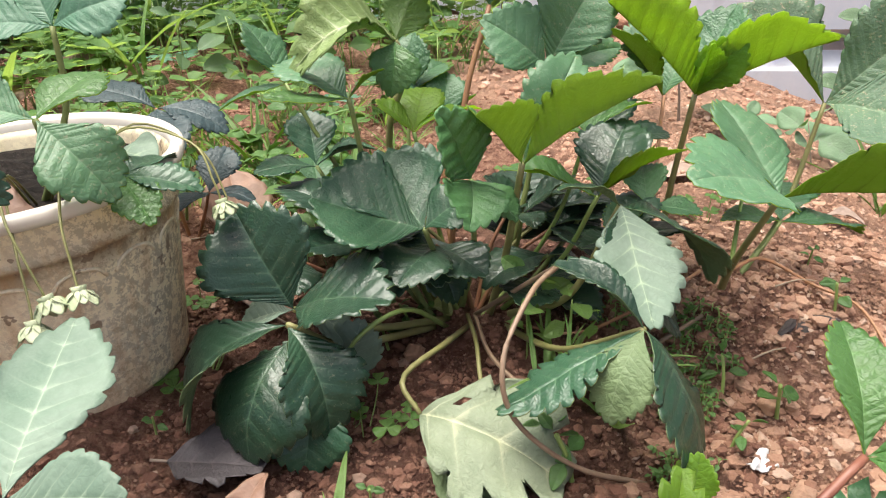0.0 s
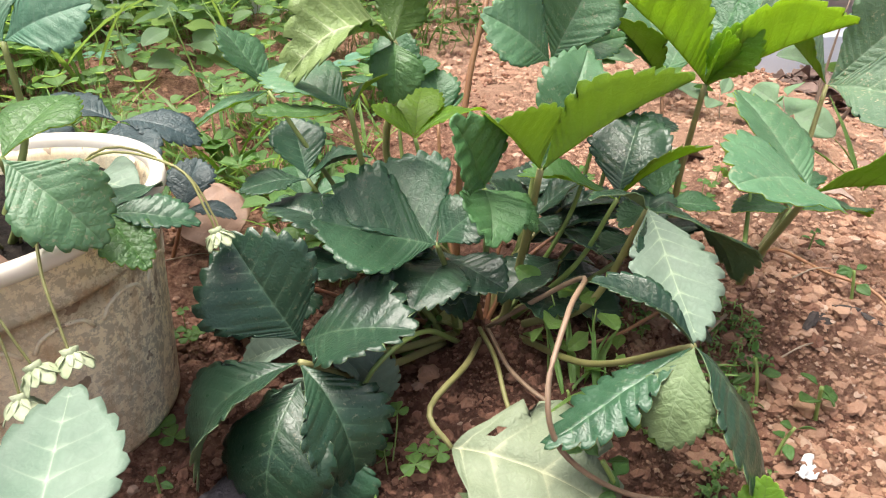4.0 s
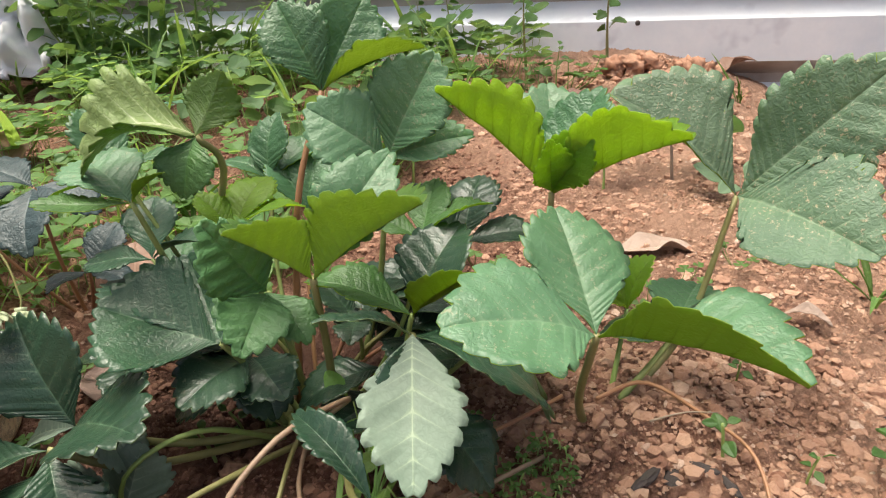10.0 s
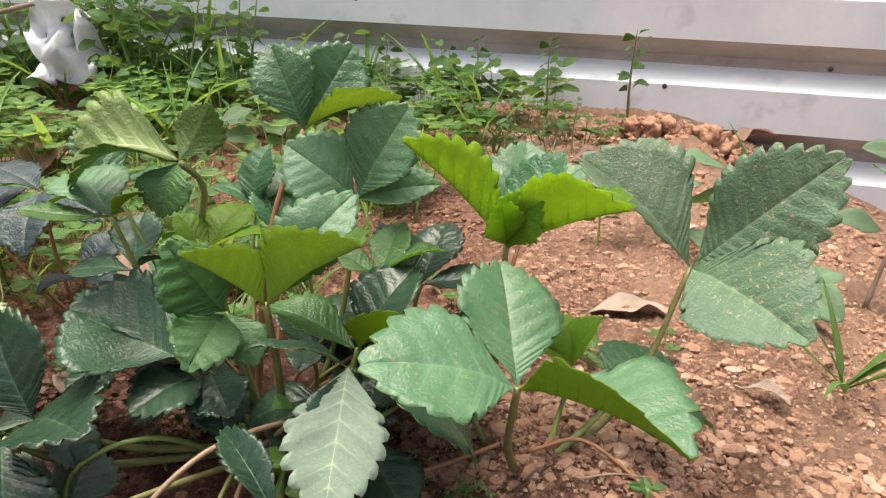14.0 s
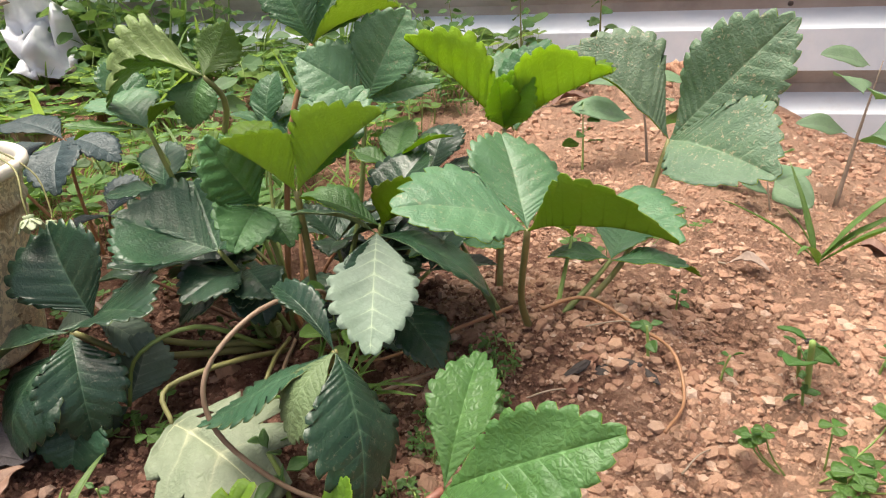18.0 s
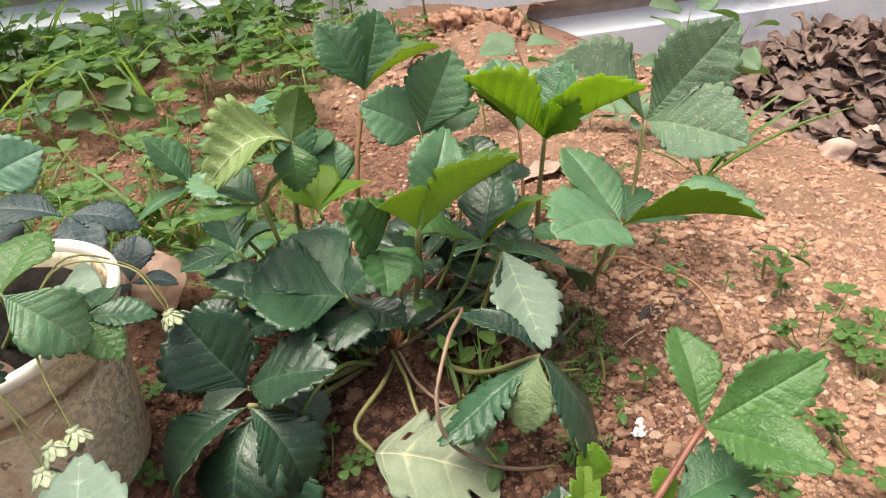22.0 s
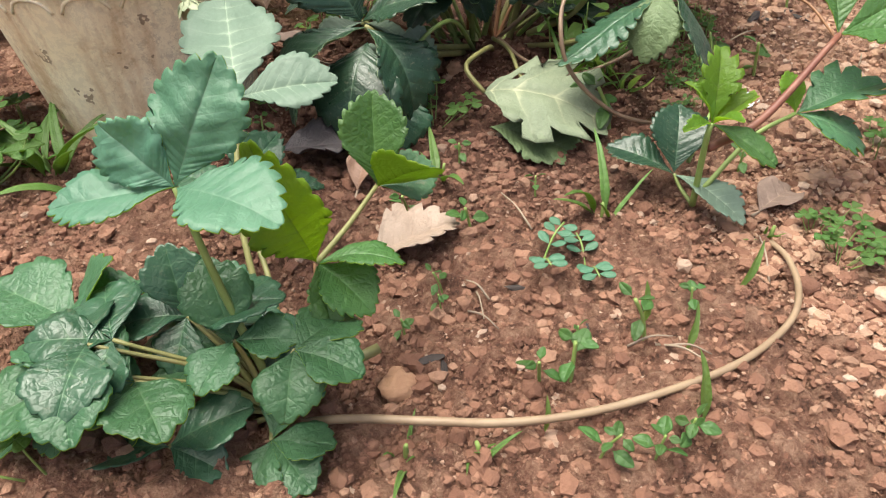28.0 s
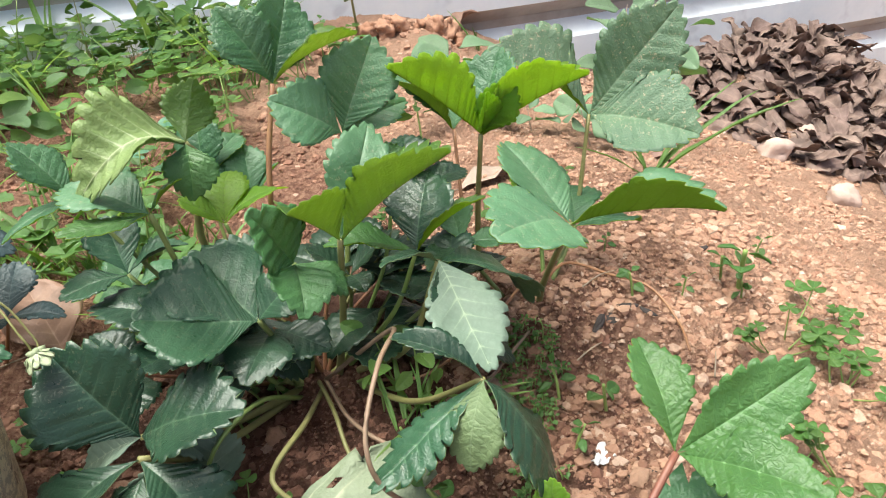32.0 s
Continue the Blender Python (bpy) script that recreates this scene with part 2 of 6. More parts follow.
STEM = {
    "green": stem_material("green hairy stalk", (0.14, 0.19, 0.05), (0.24, 0.29, 0.1)),
    "lime": stem_material("young lime stalk", (0.17, 0.26, 0.06), (0.27, 0.36, 0.11)),
    "red": stem_material("reddish stalk", (0.25, 0.11, 0.06), (0.33, 0.18, 0.09)),
    "pink": stem_material("red young runner", (0.15, 0.05, 0.035), (0.24, 0.105, 0.065)),
    "tan": stem_material("old tan runner", (0.2, 0.135, 0.085), (0.3, 0.215, 0.145)),
    "olive": stem_material("olive old stalk", (0.165, 0.165, 0.055), (0.26, 0.25, 0.10)),
    "twig": stem_material("dry twig", (0.2, 0.15, 0.11), (0.34, 0.27, 0.2), 0.8),
}


def damp_and_shade(nt):
    """Damp soil round the foot of the large plant, with the plant's shade painted in."""
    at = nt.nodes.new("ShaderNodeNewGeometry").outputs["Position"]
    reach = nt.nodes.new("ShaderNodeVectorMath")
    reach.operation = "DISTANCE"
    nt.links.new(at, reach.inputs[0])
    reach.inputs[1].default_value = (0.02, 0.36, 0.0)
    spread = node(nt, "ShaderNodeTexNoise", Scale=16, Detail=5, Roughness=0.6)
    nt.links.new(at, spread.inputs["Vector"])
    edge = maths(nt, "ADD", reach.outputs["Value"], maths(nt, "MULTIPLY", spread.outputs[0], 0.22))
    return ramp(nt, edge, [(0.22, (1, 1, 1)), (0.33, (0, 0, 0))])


def soil_material(name, dark, mid, light, patch, dry_side=False):
    m, nt, b = mat(name)
    big = ramp(nt, noise_tex(nt, 3.2, 5, 0.65), [(0.35, (0, 0, 0)), (0.65, (1, 1, 1))])
    fine = noise_tex(nt, 120, 7, 0.75)
    # the dark stop paints crevice shade; the bump's hollows follow the same noise
    col = ramp(nt, fine, [(0.34, dark), (0.47, mid), (0.62, light)])
    fleck = maths(nt, "GREATER_THAN", noise_tex(nt, 300, 4, 0.75), 0.62)
    col = mix(nt, maths(nt, "MULTIPLY", fleck, 0.5), col, tuple(min(1, c * 1.25 + 0.04) for c in light))
    col = mix(nt, maths(nt, "MULTIPLY", big, patch), col, light)
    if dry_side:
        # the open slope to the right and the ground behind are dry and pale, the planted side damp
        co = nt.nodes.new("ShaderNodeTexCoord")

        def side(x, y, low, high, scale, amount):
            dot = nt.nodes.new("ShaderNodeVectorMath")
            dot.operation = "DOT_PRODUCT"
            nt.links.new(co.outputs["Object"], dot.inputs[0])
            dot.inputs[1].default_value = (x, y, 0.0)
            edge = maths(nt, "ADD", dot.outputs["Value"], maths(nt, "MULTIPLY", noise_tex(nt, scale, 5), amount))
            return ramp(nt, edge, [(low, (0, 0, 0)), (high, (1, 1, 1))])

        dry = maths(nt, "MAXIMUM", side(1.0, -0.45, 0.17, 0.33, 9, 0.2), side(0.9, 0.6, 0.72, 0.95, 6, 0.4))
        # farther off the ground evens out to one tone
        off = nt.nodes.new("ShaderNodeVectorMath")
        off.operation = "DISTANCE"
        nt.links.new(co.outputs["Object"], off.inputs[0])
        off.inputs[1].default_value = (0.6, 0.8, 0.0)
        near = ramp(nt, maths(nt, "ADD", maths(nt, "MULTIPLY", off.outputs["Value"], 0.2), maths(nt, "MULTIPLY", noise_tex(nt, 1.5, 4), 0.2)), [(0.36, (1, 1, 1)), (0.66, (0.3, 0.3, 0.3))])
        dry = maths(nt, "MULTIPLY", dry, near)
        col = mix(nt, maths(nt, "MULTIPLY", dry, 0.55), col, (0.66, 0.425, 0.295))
        # dark round the large plant: damp soil plus its shade put into the colour
        col = mix(nt, maths(nt, "MULTIPLY", damp_and_shade(nt), 0.78), col, (0.066, 0.028, 0.02))
    damp = ramp(nt, noise_tex(nt, 14, 4, 0.7), [(0.3, (1, 1, 1)), (0.46, (0, 0, 0))])
    col = mix(nt, maths(nt, "MULTIPLY", damp, 0.5), col, dark)
    nt.links.new(col, b.inputs["Base Color"])
    b.inputs["Roughness"].default_value = 0.9
    b.inputs["Specular IOR Level"].default_value = 0.25
    h = maths(nt, "ADD", fine, maths(nt, "MULTIPLY", noise_tex(nt, 420, 4, 0.8), 0.7))
    bump(nt, b, h, 1.0, 0.009)
    return m


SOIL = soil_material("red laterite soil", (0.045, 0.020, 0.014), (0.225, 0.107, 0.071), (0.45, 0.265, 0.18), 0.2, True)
POT_SOIL = soil_material("dark potting soil", (0.006, 0.005, 0.004), (0.018, 0.014, 0.011), (0.05, 0.038, 0.03), 0.05)


def stone_material(name, stops, island=False):
    """Stones and crumbs; single stones are meshes of unit size, joined crumbs of real size."""
    grain = 240 if island else 1.6
    m, nt, b = mat(name)
    if island:
        r = nt.nodes.new("ShaderNodeNewGeometry").outputs["Random Per Island"]
    else:
        r = random_of(nt)
    col = ramp(nt, r, stops)
    col = mix(nt, maths(nt, "MULTIPLY", noise_tex(nt, grain, 6, 0.75), 0.6), col, (0.2, 0.09, 0.052))
    # stones and crumbs get the same damp and painted plant shade
    col = mix(nt, maths(nt, "MULTIPLY", damp_and_shade(nt), 0.6), col, (0.085, 0.036, 0.024))
    nt.links.new(col, b.inputs["Base Color"])
    b.inputs["Roughness"].default_value = 0.85
    bump(nt, b, noise_tex(nt, grain * 1.9, 5, 0.75), 0.8, 0.0025)
    return m


STONES = [(0.0, (0.16, 0.074, 0.049)), (0.4, (0.27, 0.135, 0.088)), (0.8, (0.36, 0.195, 0.128)), (0.96, (0.46, 0.285, 0.195)), (1.0, (0.6, 0.46, 0.36))]
STONE = stone_material("red brown gravel", STONES)
CLOD = stone_material("dug soil lump", [(0.0, (0.46, 0.25, 0.155)), (1.0, (0.58, 0.35, 0.23))])
ORANGE = stone_material("orange tan stone", [(0.0, (0.56, 0.33, 0.2)), (1.0, (0.66, 0.42, 0.27))])
PALE = stone_material("pale pinkish stone", [(0.0, (0.5, 0.38, 0.32)), (1.0, (0.58, 0.46, 0.4))])
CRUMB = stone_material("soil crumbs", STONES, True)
DRY_CRUMB = stone_material("dry pale soil crumbs", [(0.0, (0.42, 0.235, 0.155)), (0.4, (0.5, 0.3, 0.2)), (0.85, (0.59, 0.38, 0.26)), (1.0, (0.72, 0.55, 0.43))], True)


def pot_material():
    m, nt, b = mat("aged cream plastic")
    col = ramp(nt, noise_tex(nt, 9, 5), [(0.3, (0.84, 0.72, 0.46)), (0.7, (0.9, 0.83, 0.62))])
    co = nt.nodes.new("ShaderNodeTexCoord")
    sep = nt.nodes.new("ShaderNodeSeparateXYZ")
    nt.links.new(co.outputs["Object"], sep.inputs[0])
    grime = maths(nt, "GREATER_THAN", noise_tex(nt, 190, 6, 0.8), 0.56)
    zone = ramp(nt, noise_tex(nt, 16, 3), [(0.40, (0, 0, 0)), (0.58, (1, 1, 1))])
    side = ramp(nt, sep.outputs["X"], [(0.03, (0.2, 0.2, 0.2)), (0.075, (1, 1, 1))])
    col = mix(nt, maths(nt, "MULTIPLY", maths(nt, "MULTIPLY", grime, zone), 0.28), col, (0.2, 0.13, 0.075))
    col = mix(nt, maths(nt, "MULTIPLY", maths(nt, "MULTIPLY", maths(nt, "GREATER_THAN", noise_tex(nt, 230, 6, 0.8), 0.5), side), 0.55), col, (0.09, 0.07, 0.05))
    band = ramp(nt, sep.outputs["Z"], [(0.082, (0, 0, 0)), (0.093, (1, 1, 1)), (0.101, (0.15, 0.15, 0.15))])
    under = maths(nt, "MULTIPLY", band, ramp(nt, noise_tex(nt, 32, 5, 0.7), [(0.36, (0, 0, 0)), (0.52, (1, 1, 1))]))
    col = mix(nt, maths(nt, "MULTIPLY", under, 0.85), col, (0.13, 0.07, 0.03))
    mp = nt.nodes.new("ShaderNodeMapping")
    mp.inputs["Scale"].default_value = (1.0, 1.0, 0.22)
    nt.links.new(co.outputs["Object"], mp.inputs["Vector"])
    runs = node(nt, "ShaderNodeTexNoise", Scale=55, Detail=6, Roughness=0.7)
    nt.links.new(mp.outputs[0], runs.inputs["Vector"])
    streak = ramp(nt, runs.outputs[0], [(0.48, (0, 0, 0)), (0.64, (1, 1, 1))])
    col = mix(nt, maths(nt, "MULTIPLY", streak, 0.5), col, (0.5, 0.3, 0.13))
    blots = ramp(nt, noise_tex(nt, 30, 6, 0.75), [(0.54, (0, 0, 0)), (0.68, (1, 1, 1))])
    col = mix(nt, maths(nt, "MULTIPLY", blots, 0.5), col, (0.42, 0.23, 0.09))
    marks = maths(nt, "GREATER_THAN", noise_tex(nt, 75, 3, 0.6), 0.66)
    col = mix(nt, maths(nt, "MULTIPLY", marks, 0.7), col, (0.15, 0.085, 0.05))
    nt.links.new(col, b.inputs["Base Color"])
    b.inputs["Roughness"].default_value = 0.5
    bump(nt, b, noise_tex(nt, 150, 5), 0.25, 0.001)
    return m


POT = pot_material()


def plain_material(name, a, b_, scale, rough, metal=0.0, bump_by=0.2):
    m, nt, b = mat(name)
    nt.links.new(ramp(nt, noise_tex(nt, scale, 6, 0.65), [(0.3, a), (0.7, b_)]), b.inputs["Base Color"])
    b.inputs["Roughness"].default_value = rough
    b.inputs["Metallic"].default_value = metal
    bump(nt, b, noise_tex(nt, scale * 9, 4), bump_by, 0.001)
    return m


RIM = plain_material("pale plastic rim", (0.66, 0.6, 0.5), (0.84, 0.8, 0.72), 14, 0.45)
PAPER = plain_material("white scrap", (0.58, 0.57, 0.57), (0.72, 0.72, 0.72), 60, 0.5)
BAG = plain_material("white plastic bag", (0.72, 0.74, 0.78), (0.88, 0.9, 0.92), 12, 0.35)
CHAR = plain_material("charred wood", (0.012, 0.01, 0.01), (0.06, 0.045, 0.04), 60, 0.8)
PETAL = plain_material("faded sepal", (0.27, 0.34, 0.18), (0.45, 0.49, 0.33), 90, 0.6)


def fence_material():
    m, nt, b = mat("weathered galvanised sheet")
    col = ramp(nt, noise_tex(nt, 2.6, 6, 0.7), [(0.3, (0.62, 0.70, 0.76)), (0.6, (0.79, 0.84, 0.87)), (0.8, (0.85, 0.87, 0.87))])
    blot = ramp(nt, noise_tex(nt, 9, 3), [(0.6, (0, 0, 0)), (0.68, (1, 1, 1))])
    col = mix(nt, maths(nt, "MULTIPLY", blot, 0.4), col, (0.42, 0.45, 0.51))
    rust = ramp(nt, noise_tex(nt, 5, 7, 0.75), [(0.6, (0, 0, 0)), (0.8, (1, 1, 1))])
    col = mix(nt, maths(nt, "MULTIPLY", rust, 0.35), col, (0.45, 0.36, 0.28))
    nt.links.new(col, b.inputs["Base Color"])
    b.inputs["Roughness"].default_value = 0.55
    bump(nt, b, noise_tex(nt, 30, 4), 0.12, 0.003)
    return m


FENCE = fence_material()
# brownish sheet colour that stands in for shade and soil bounce in the ribs
GROOVE_SHADE = plain_material("galvanised groove with painted shade", (0.3, 0.26, 0.22), (0.52, 0.475, 0.42), 6, 0.7)


# ---- builders ----
def thing(name, loc, label, category, group="", kind=""):
    ob = new(name)
    ob.location = loc
    ob.empty_display_size = 0.02
    return tagged(ob, label, category, group, kind)


def mesh_from(name, verts, faces, mats, idx=None, vein=None, smooth=True):
    me = bpy.data.meshes.new(name)
    me.from_pydata([tuple(v) for v in verts], [], faces)
    for m in mats:
        me.materials.append(m)
    if idx is not None:
        me.polygons.foreach_set("material_index", idx)
    if smooth:
        me.polygons.foreach_set("use_smooth", [True] * len(me.polygons))
    if vein is not None:
        at = me.attributes.new("vein", "FLOAT", "POINT")
        at.data.foreach_set("value", vein)
    me.update()
    return me


def part(name, me, parent, label=""):
    """One mesh, made in world places, as a part of a thing (an empty) or of a part."""
    ob = new(name, me)
    ob.parent = parent
    if parent.type == "EMPTY":
        ob.matrix_parent_inverse = Matrix.Translation(-parent.location)
    if label:
        ob["label"] = label
    return ob


def smooth_line(points, n):
    """A smooth curve through the points."""
    p = [Vector(q) for q in points]
    if len(p) == 2:
        return [p[0].lerp(p[1], i / n) for i in range(n + 1)]
    p = [p[0] * 2 - p[1]] + p + [p[-1] * 2 - p[-2]]
    out = []
    segs = len(p) - 3
    for i in range(n + 1):
        u = i / n * segs
        k = min(int(u), segs - 1)
        t = u - k
        a, b, c, d = p[k:k + 4]
        out.append(0.5 * ((2 * b) + (c - a) * t + (2 * a - 5 * b + 4 * c - d) * t * t + (3 * b - a - 3 * c + d) * t ** 3))
    return out


LIGHT = [False]  # plain, cheap pieces while a far patch is made


def tube(points, r0, r1, n=14, sides=8, rough=0.08):
    if LIGHT[0]:
        n, sides = 4, 3
    line = smooth_line(points, n)
    verts, faces = [], []
    side = Vector((0.31, 0.77, 0.55))
    for i, q in enumerate(line):
        d = (line[min(i + 1, n)] - line[max(i - 1, 0)]).normalized()
        a = d.cross(side).normalized()
        b = d.cross(a)
        r = r0 + (r1 - r0) * i / n
        for k in range(sides):
            w = 2 * math.pi * k / sides
            rr = r * (1 + rough * noise.noise(q * 90 + Vector((k, 0, 0))))
            verts.append(q + a * rr * math.cos(w) + b * rr * math.sin(w))
    for i in range(n):
        for k in range(sides):
            k2 = (k + 1) % sides
            faces.append((i * sides + k, i * sides + k2, (i + 1) * sides + k2, (i + 1) * sides + k))
    faces.append(tuple(range(sides))[::-1])
    faces.append(tuple(n * sides + k for k in range(sides)))
    return verts, faces


def margin(width, widest, wedge, blunt, count):
    """Half the outline of a blade of length 1, as evenly spaced places (along, out) with their outward directions."""
    t = np.linspace(0, 1, 240)
    s = 1 - (1 - t) ** 1.6
    if wedge is None:
        # the rounded wedge of a strawberry leaflet
        w = np.clip(np.sin(np.pi * s ** (math.log(0.5) / math.log(widest))), 0, 1) ** np.where(s < widest, 1.12, blunt) * width / 2
    else:
        w = np.where(s < widest, np.sin(np.pi / 2 * np.clip(s / widest, 0, 1)) ** wedge,
                     (1 - np.clip((s - widest) / (1 - widest), 0, 1) ** blunt) ** 0.62) * width / 2
    d = np.concatenate([[0], np.cumsum(np.hypot(np.diff(s), np.diff(w)))])
    u = np.linspace(0, d[-1], count + 1)
    ps, pw = np.interp(u, d, s), np.interp(u, d, w)
    ts, tw = np.gradient(ps), np.gradient(pw)
    ln = np.hypot(ts, tw) + 1e-9
    return [(float(x), float(y), float(-q / m), float(p / m)) for x, y, p, q, m in zip(ps, pw, ts, tw, ln)]


def blade(base, tip, roll=0.0, width=0.8, fold=10.0, arch=0.05, teeth=11, up=(0, 0, 1), cup=0.0, ripple=0.06, seed=0,
          stalk=0.03, quilt=0.005, curl=0.0, hole=None, twist=0.0, tooth=0.018, widest=0.57, wedge=None, blunt=0.74, thick=0.00045, M=6):
    """A leaf blade with rounded teeth, veins and thickness, from its base to its tip. Returns verts, faces, material index, veins."""
    rng = random.Random(seed)
    X = tip - base
    L = X.length
    X = X / L
    up = Vector(up)
    Z = up - X * up.dot(X)
    if Z.length < 0.05:
        Z = Vector((0, 1, 0)) - X * X.y
    Z.normalize()
    Z = Matrix.Rotation(radians(roll), 3, X) @ Z
    Y = Z.cross(X)
    n = 4 * teeth
    edge_line = margin(width, widest, wedge, blunt, n)
    off = Vector((rng.random() * 50, rng.random() * 50, rng.random() * 50))
    f = radians(fold)
    half = width / 2
    verts, vein, lines = [], [], {}

    def put(s, v, h):
        a = abs(v) / half
        y = v * math.cos(f)
        z = abs(v) * math.sin(f) + arch * 4 * s * (1 - s) + cup * a * a + h
        q = Vector((s * 2.4, v * 3.0, 0)) + off
        z += ripple * noise.noise(q) * (0.25 + a) + ripple * 0.35 * noise.noise(q * 2.7) * (0.3 + a)
        if curl:
            z += curl * s ** 3
        if twist:
            g = twist * s
            y, z = y * math.cos(g) - z * math.sin(g), y * math.sin(g) + z * math.cos(g)
        verts.append(base + (X * s + Y * y + Z * z) * L)
        return len(verts) - 1

    mids = []
    for i, (s1, w, _, _) in enumerate(edge_line):
        s0 = s1 - 0.62 * w
        mids.append(put(max(0.0, s0) if i < n else 1.0, 0.0, -quilt))
        vein.append(1.0)
    for sgn in (1, -1):
        sizes = [rng.uniform(0.5, 1.45) for _ in range(teeth + 2)]
        for i, (s1, w, ns, nw) in enumerate(edge_line):
            if i in (0, n):
                lines[sgn, i] = [mids[i]] * (M + 1)
                continue
            s0 = max(0.0, s1 - 0.62 * w)
            row = [mids[i]]
            phase = i % 4
            strong = min(1.0, max(0.0, (s1 - 0.2) * 5))
            jag = strong * tooth * (-1.15, 0.25, 0.95, 0.8)[phase] * (0.8 + 0.4 * rng.random()) * sizes[(i + 1) // 4]
            fwd = strong * tooth * (-0.1, -0.2, 0.3, 0.75)[phase]
            for j in range(1, M + 1):
                a = (0.035, 0.25, 0.45, 0.65, 0.84, 1.0)[j - 1] if M == 6 else j / M
                pull = a ** 6
                s = s0 + (s1 - s0) * a + (jag * ns + fwd) * pull
                v = sgn * (w * a + jag * nw * pull)
                h = quilt * math.sin(math.pi * min(a, 0.92)) * (1.0, 0.35, -1.3, 0.35)[phase]
                row.append(put(min(s, 1.02), v, h))
                vein.append((1.0 - 0.3 * a) if phase == 2 else (0.75 if a < 0.05 else 0.0))
            lines[sgn, i] = row
    top = []
    for sgn in (1, -1):
        for i in range(n):
            r0, r1 = lines[sgn, i], lines[sgn, i + 1]
            for j in range(M):
                if hole and sgn == hole[0] and hole[1] <= i < hole[2] and hole[3] <= j < hole[4]:
                    continue
                quad = [r0[j], r1[j], r1[j + 1], r0[j + 1]] if sgn < 0 else [r0[j], r0[j + 1], r1[j + 1], r1[j]]
                quad = [v for k, v in enumerate(quad) if v not in quad[:k]]
                if len(quad) > 2:
                    top.append(tuple(quad[::-1]))
    if not thick:
        return verts, top, [0] * len(top), vein
    count = len(verts)
    th = Z * -thick
    verts += [v + th for v in verts[:count]]
    vein += vein[:count]
    faces = top + [tuple(count + v for v in fc[::-1]) for fc in top]
    rim = [lines[1, i][M] for i in range(n)] + [mids[n]] + [lines[-1, i][M] for i in range(n)][::-1]
    for a, b in zip(rim, rim[1:]):
        if a != b:
            faces.append((a, b, b + count, a + count))
    idx = [0] * len(top) + [1] * (len(faces) - len(top))
    return verts, faces, idx, vein


def leaflet(parent, base, tip, kind="mid", under=None, name="leaflet", label="", **kw):
    verts, faces, idx, vein = blade(base, tip, **kw)
    under = under or {"dark": "under_dark", "blue": "under", "mint": "under", "mid": "under", "bright": "under", "dusty": "under"}.get(kind, kind)
    return part(name, mesh_from(name, verts, faces, [LEAF[kind], LEAF[under]], idx, vein), parent, label)


SEED = [100]
KEEL = dict(up=(0, 0.38, 0.92), twist=0.0, curl=0.0, cup=0.03, arch=0.03, quilt=0.008)  # raised leaflets folded up along the midrib


def leaf(plant, path, leaflets, kind="mid", stalk="green", r=0.0017, under=None, label=""):
    """A leaf: its stalk along the path of plan places, and its leaflets (tip, options) from the stalk's end."""
    pts = [V(*q) for q in path]
    verts, faces = tube(pts, r * 1.25, r * 0.85)
    st = part("leaf_stalk", mesh_from("leaf_stalk", verts, faces, [STEM[stalk]]), plant, label)
    for tip, kw in leaflets:
        SEED[0] += 1
        opts = {"kind": kind, "under": under, "seed": SEED[0], **kw}
        base = pts[-1]
        if "base" in opts:
            base = V(*opts.pop("base"))
        rng = random.Random(SEED[0] * 13)
        opts.setdefault("twist", rng.uniform(-0.35, 0.35))
        opts.setdefault("arch", rng.uniform(0.02, 0.10))
        opts.setdefault("curl", rng.uniform(-0.16, 0.04))
        opts.setdefault("cup", rng.uniform(-0.05, 0.05))
        opts.setdefault("quilt", 0.0045)
        opts["width"] = 0.88 * opts.get("width", 0.8)
        leaflet(st, base, V(*tip), **opts)
    return st


# ---- ground ----
def ease(a, b, x):
    t = min(1.0, max(0.0, (x - a) / (b - a)))
    return t * t * (3 - 2 * t)


HX, HY = 1.38, 1.36  # the heap of dead leaves


def gz(x, y):
    """The soil's height on the plan, without its crumbs."""
    z = 0.045 + 0.028 * ease(-0.08, -0.2, x) * (1 - ease(0.6, 1.2, y))
    z += 0.042 * math.exp(-((x - 0.22) ** 2 + (y - 0.45) ** 2) / 0.012)
    z += 0.012 * math.exp(-((x - 0.05) ** 2 + (y - 0.46) ** 2) / 0.02)
    fall = min(max(0.0, x - 0.40), 1.1)
    z -= 0.46 * fall * fall / (fall + 0.06) * (0.3 + 0.7 * ease(0.15, 0.6, y))
    z += 0.035 * math.exp(-((x - 0.40) ** 2 / 0.03 + (y - 1.48) ** 2 / 0.02))
    z += 0.25 * math.exp(-((x - HX) ** 2 / 0.09 + (y - HY) ** 2 / 0.10))
    return z


def crumbs(x, y):
    p = Vector((x, y, 0))
    return 0.009 * noise.noise(p * 9) + 0.006 * noise.noise(p * 32) + 0.005 * noise.noise(p * 80) + 0.009 * abs(noise.noise(p * 125)) - 0.002


def spot(x, y, up=0.0):
    """A place on the soil, in metres."""
    return V(x, y, gz(x, y) + crumbs(x, y) * 0.8 + up)


def axis(a, b, step, far):
    mid = list(np.arange(a, b, step))
    out, d = [], step
    v = b
    while v < far:
        out.append(v)
        d *= 1.25
        v += d
    low, d, v = [], step, a - step
    while v > -far:
        low.append(v)
        d *= 1.25
        v -= d
    return low[::-1] + mid + out


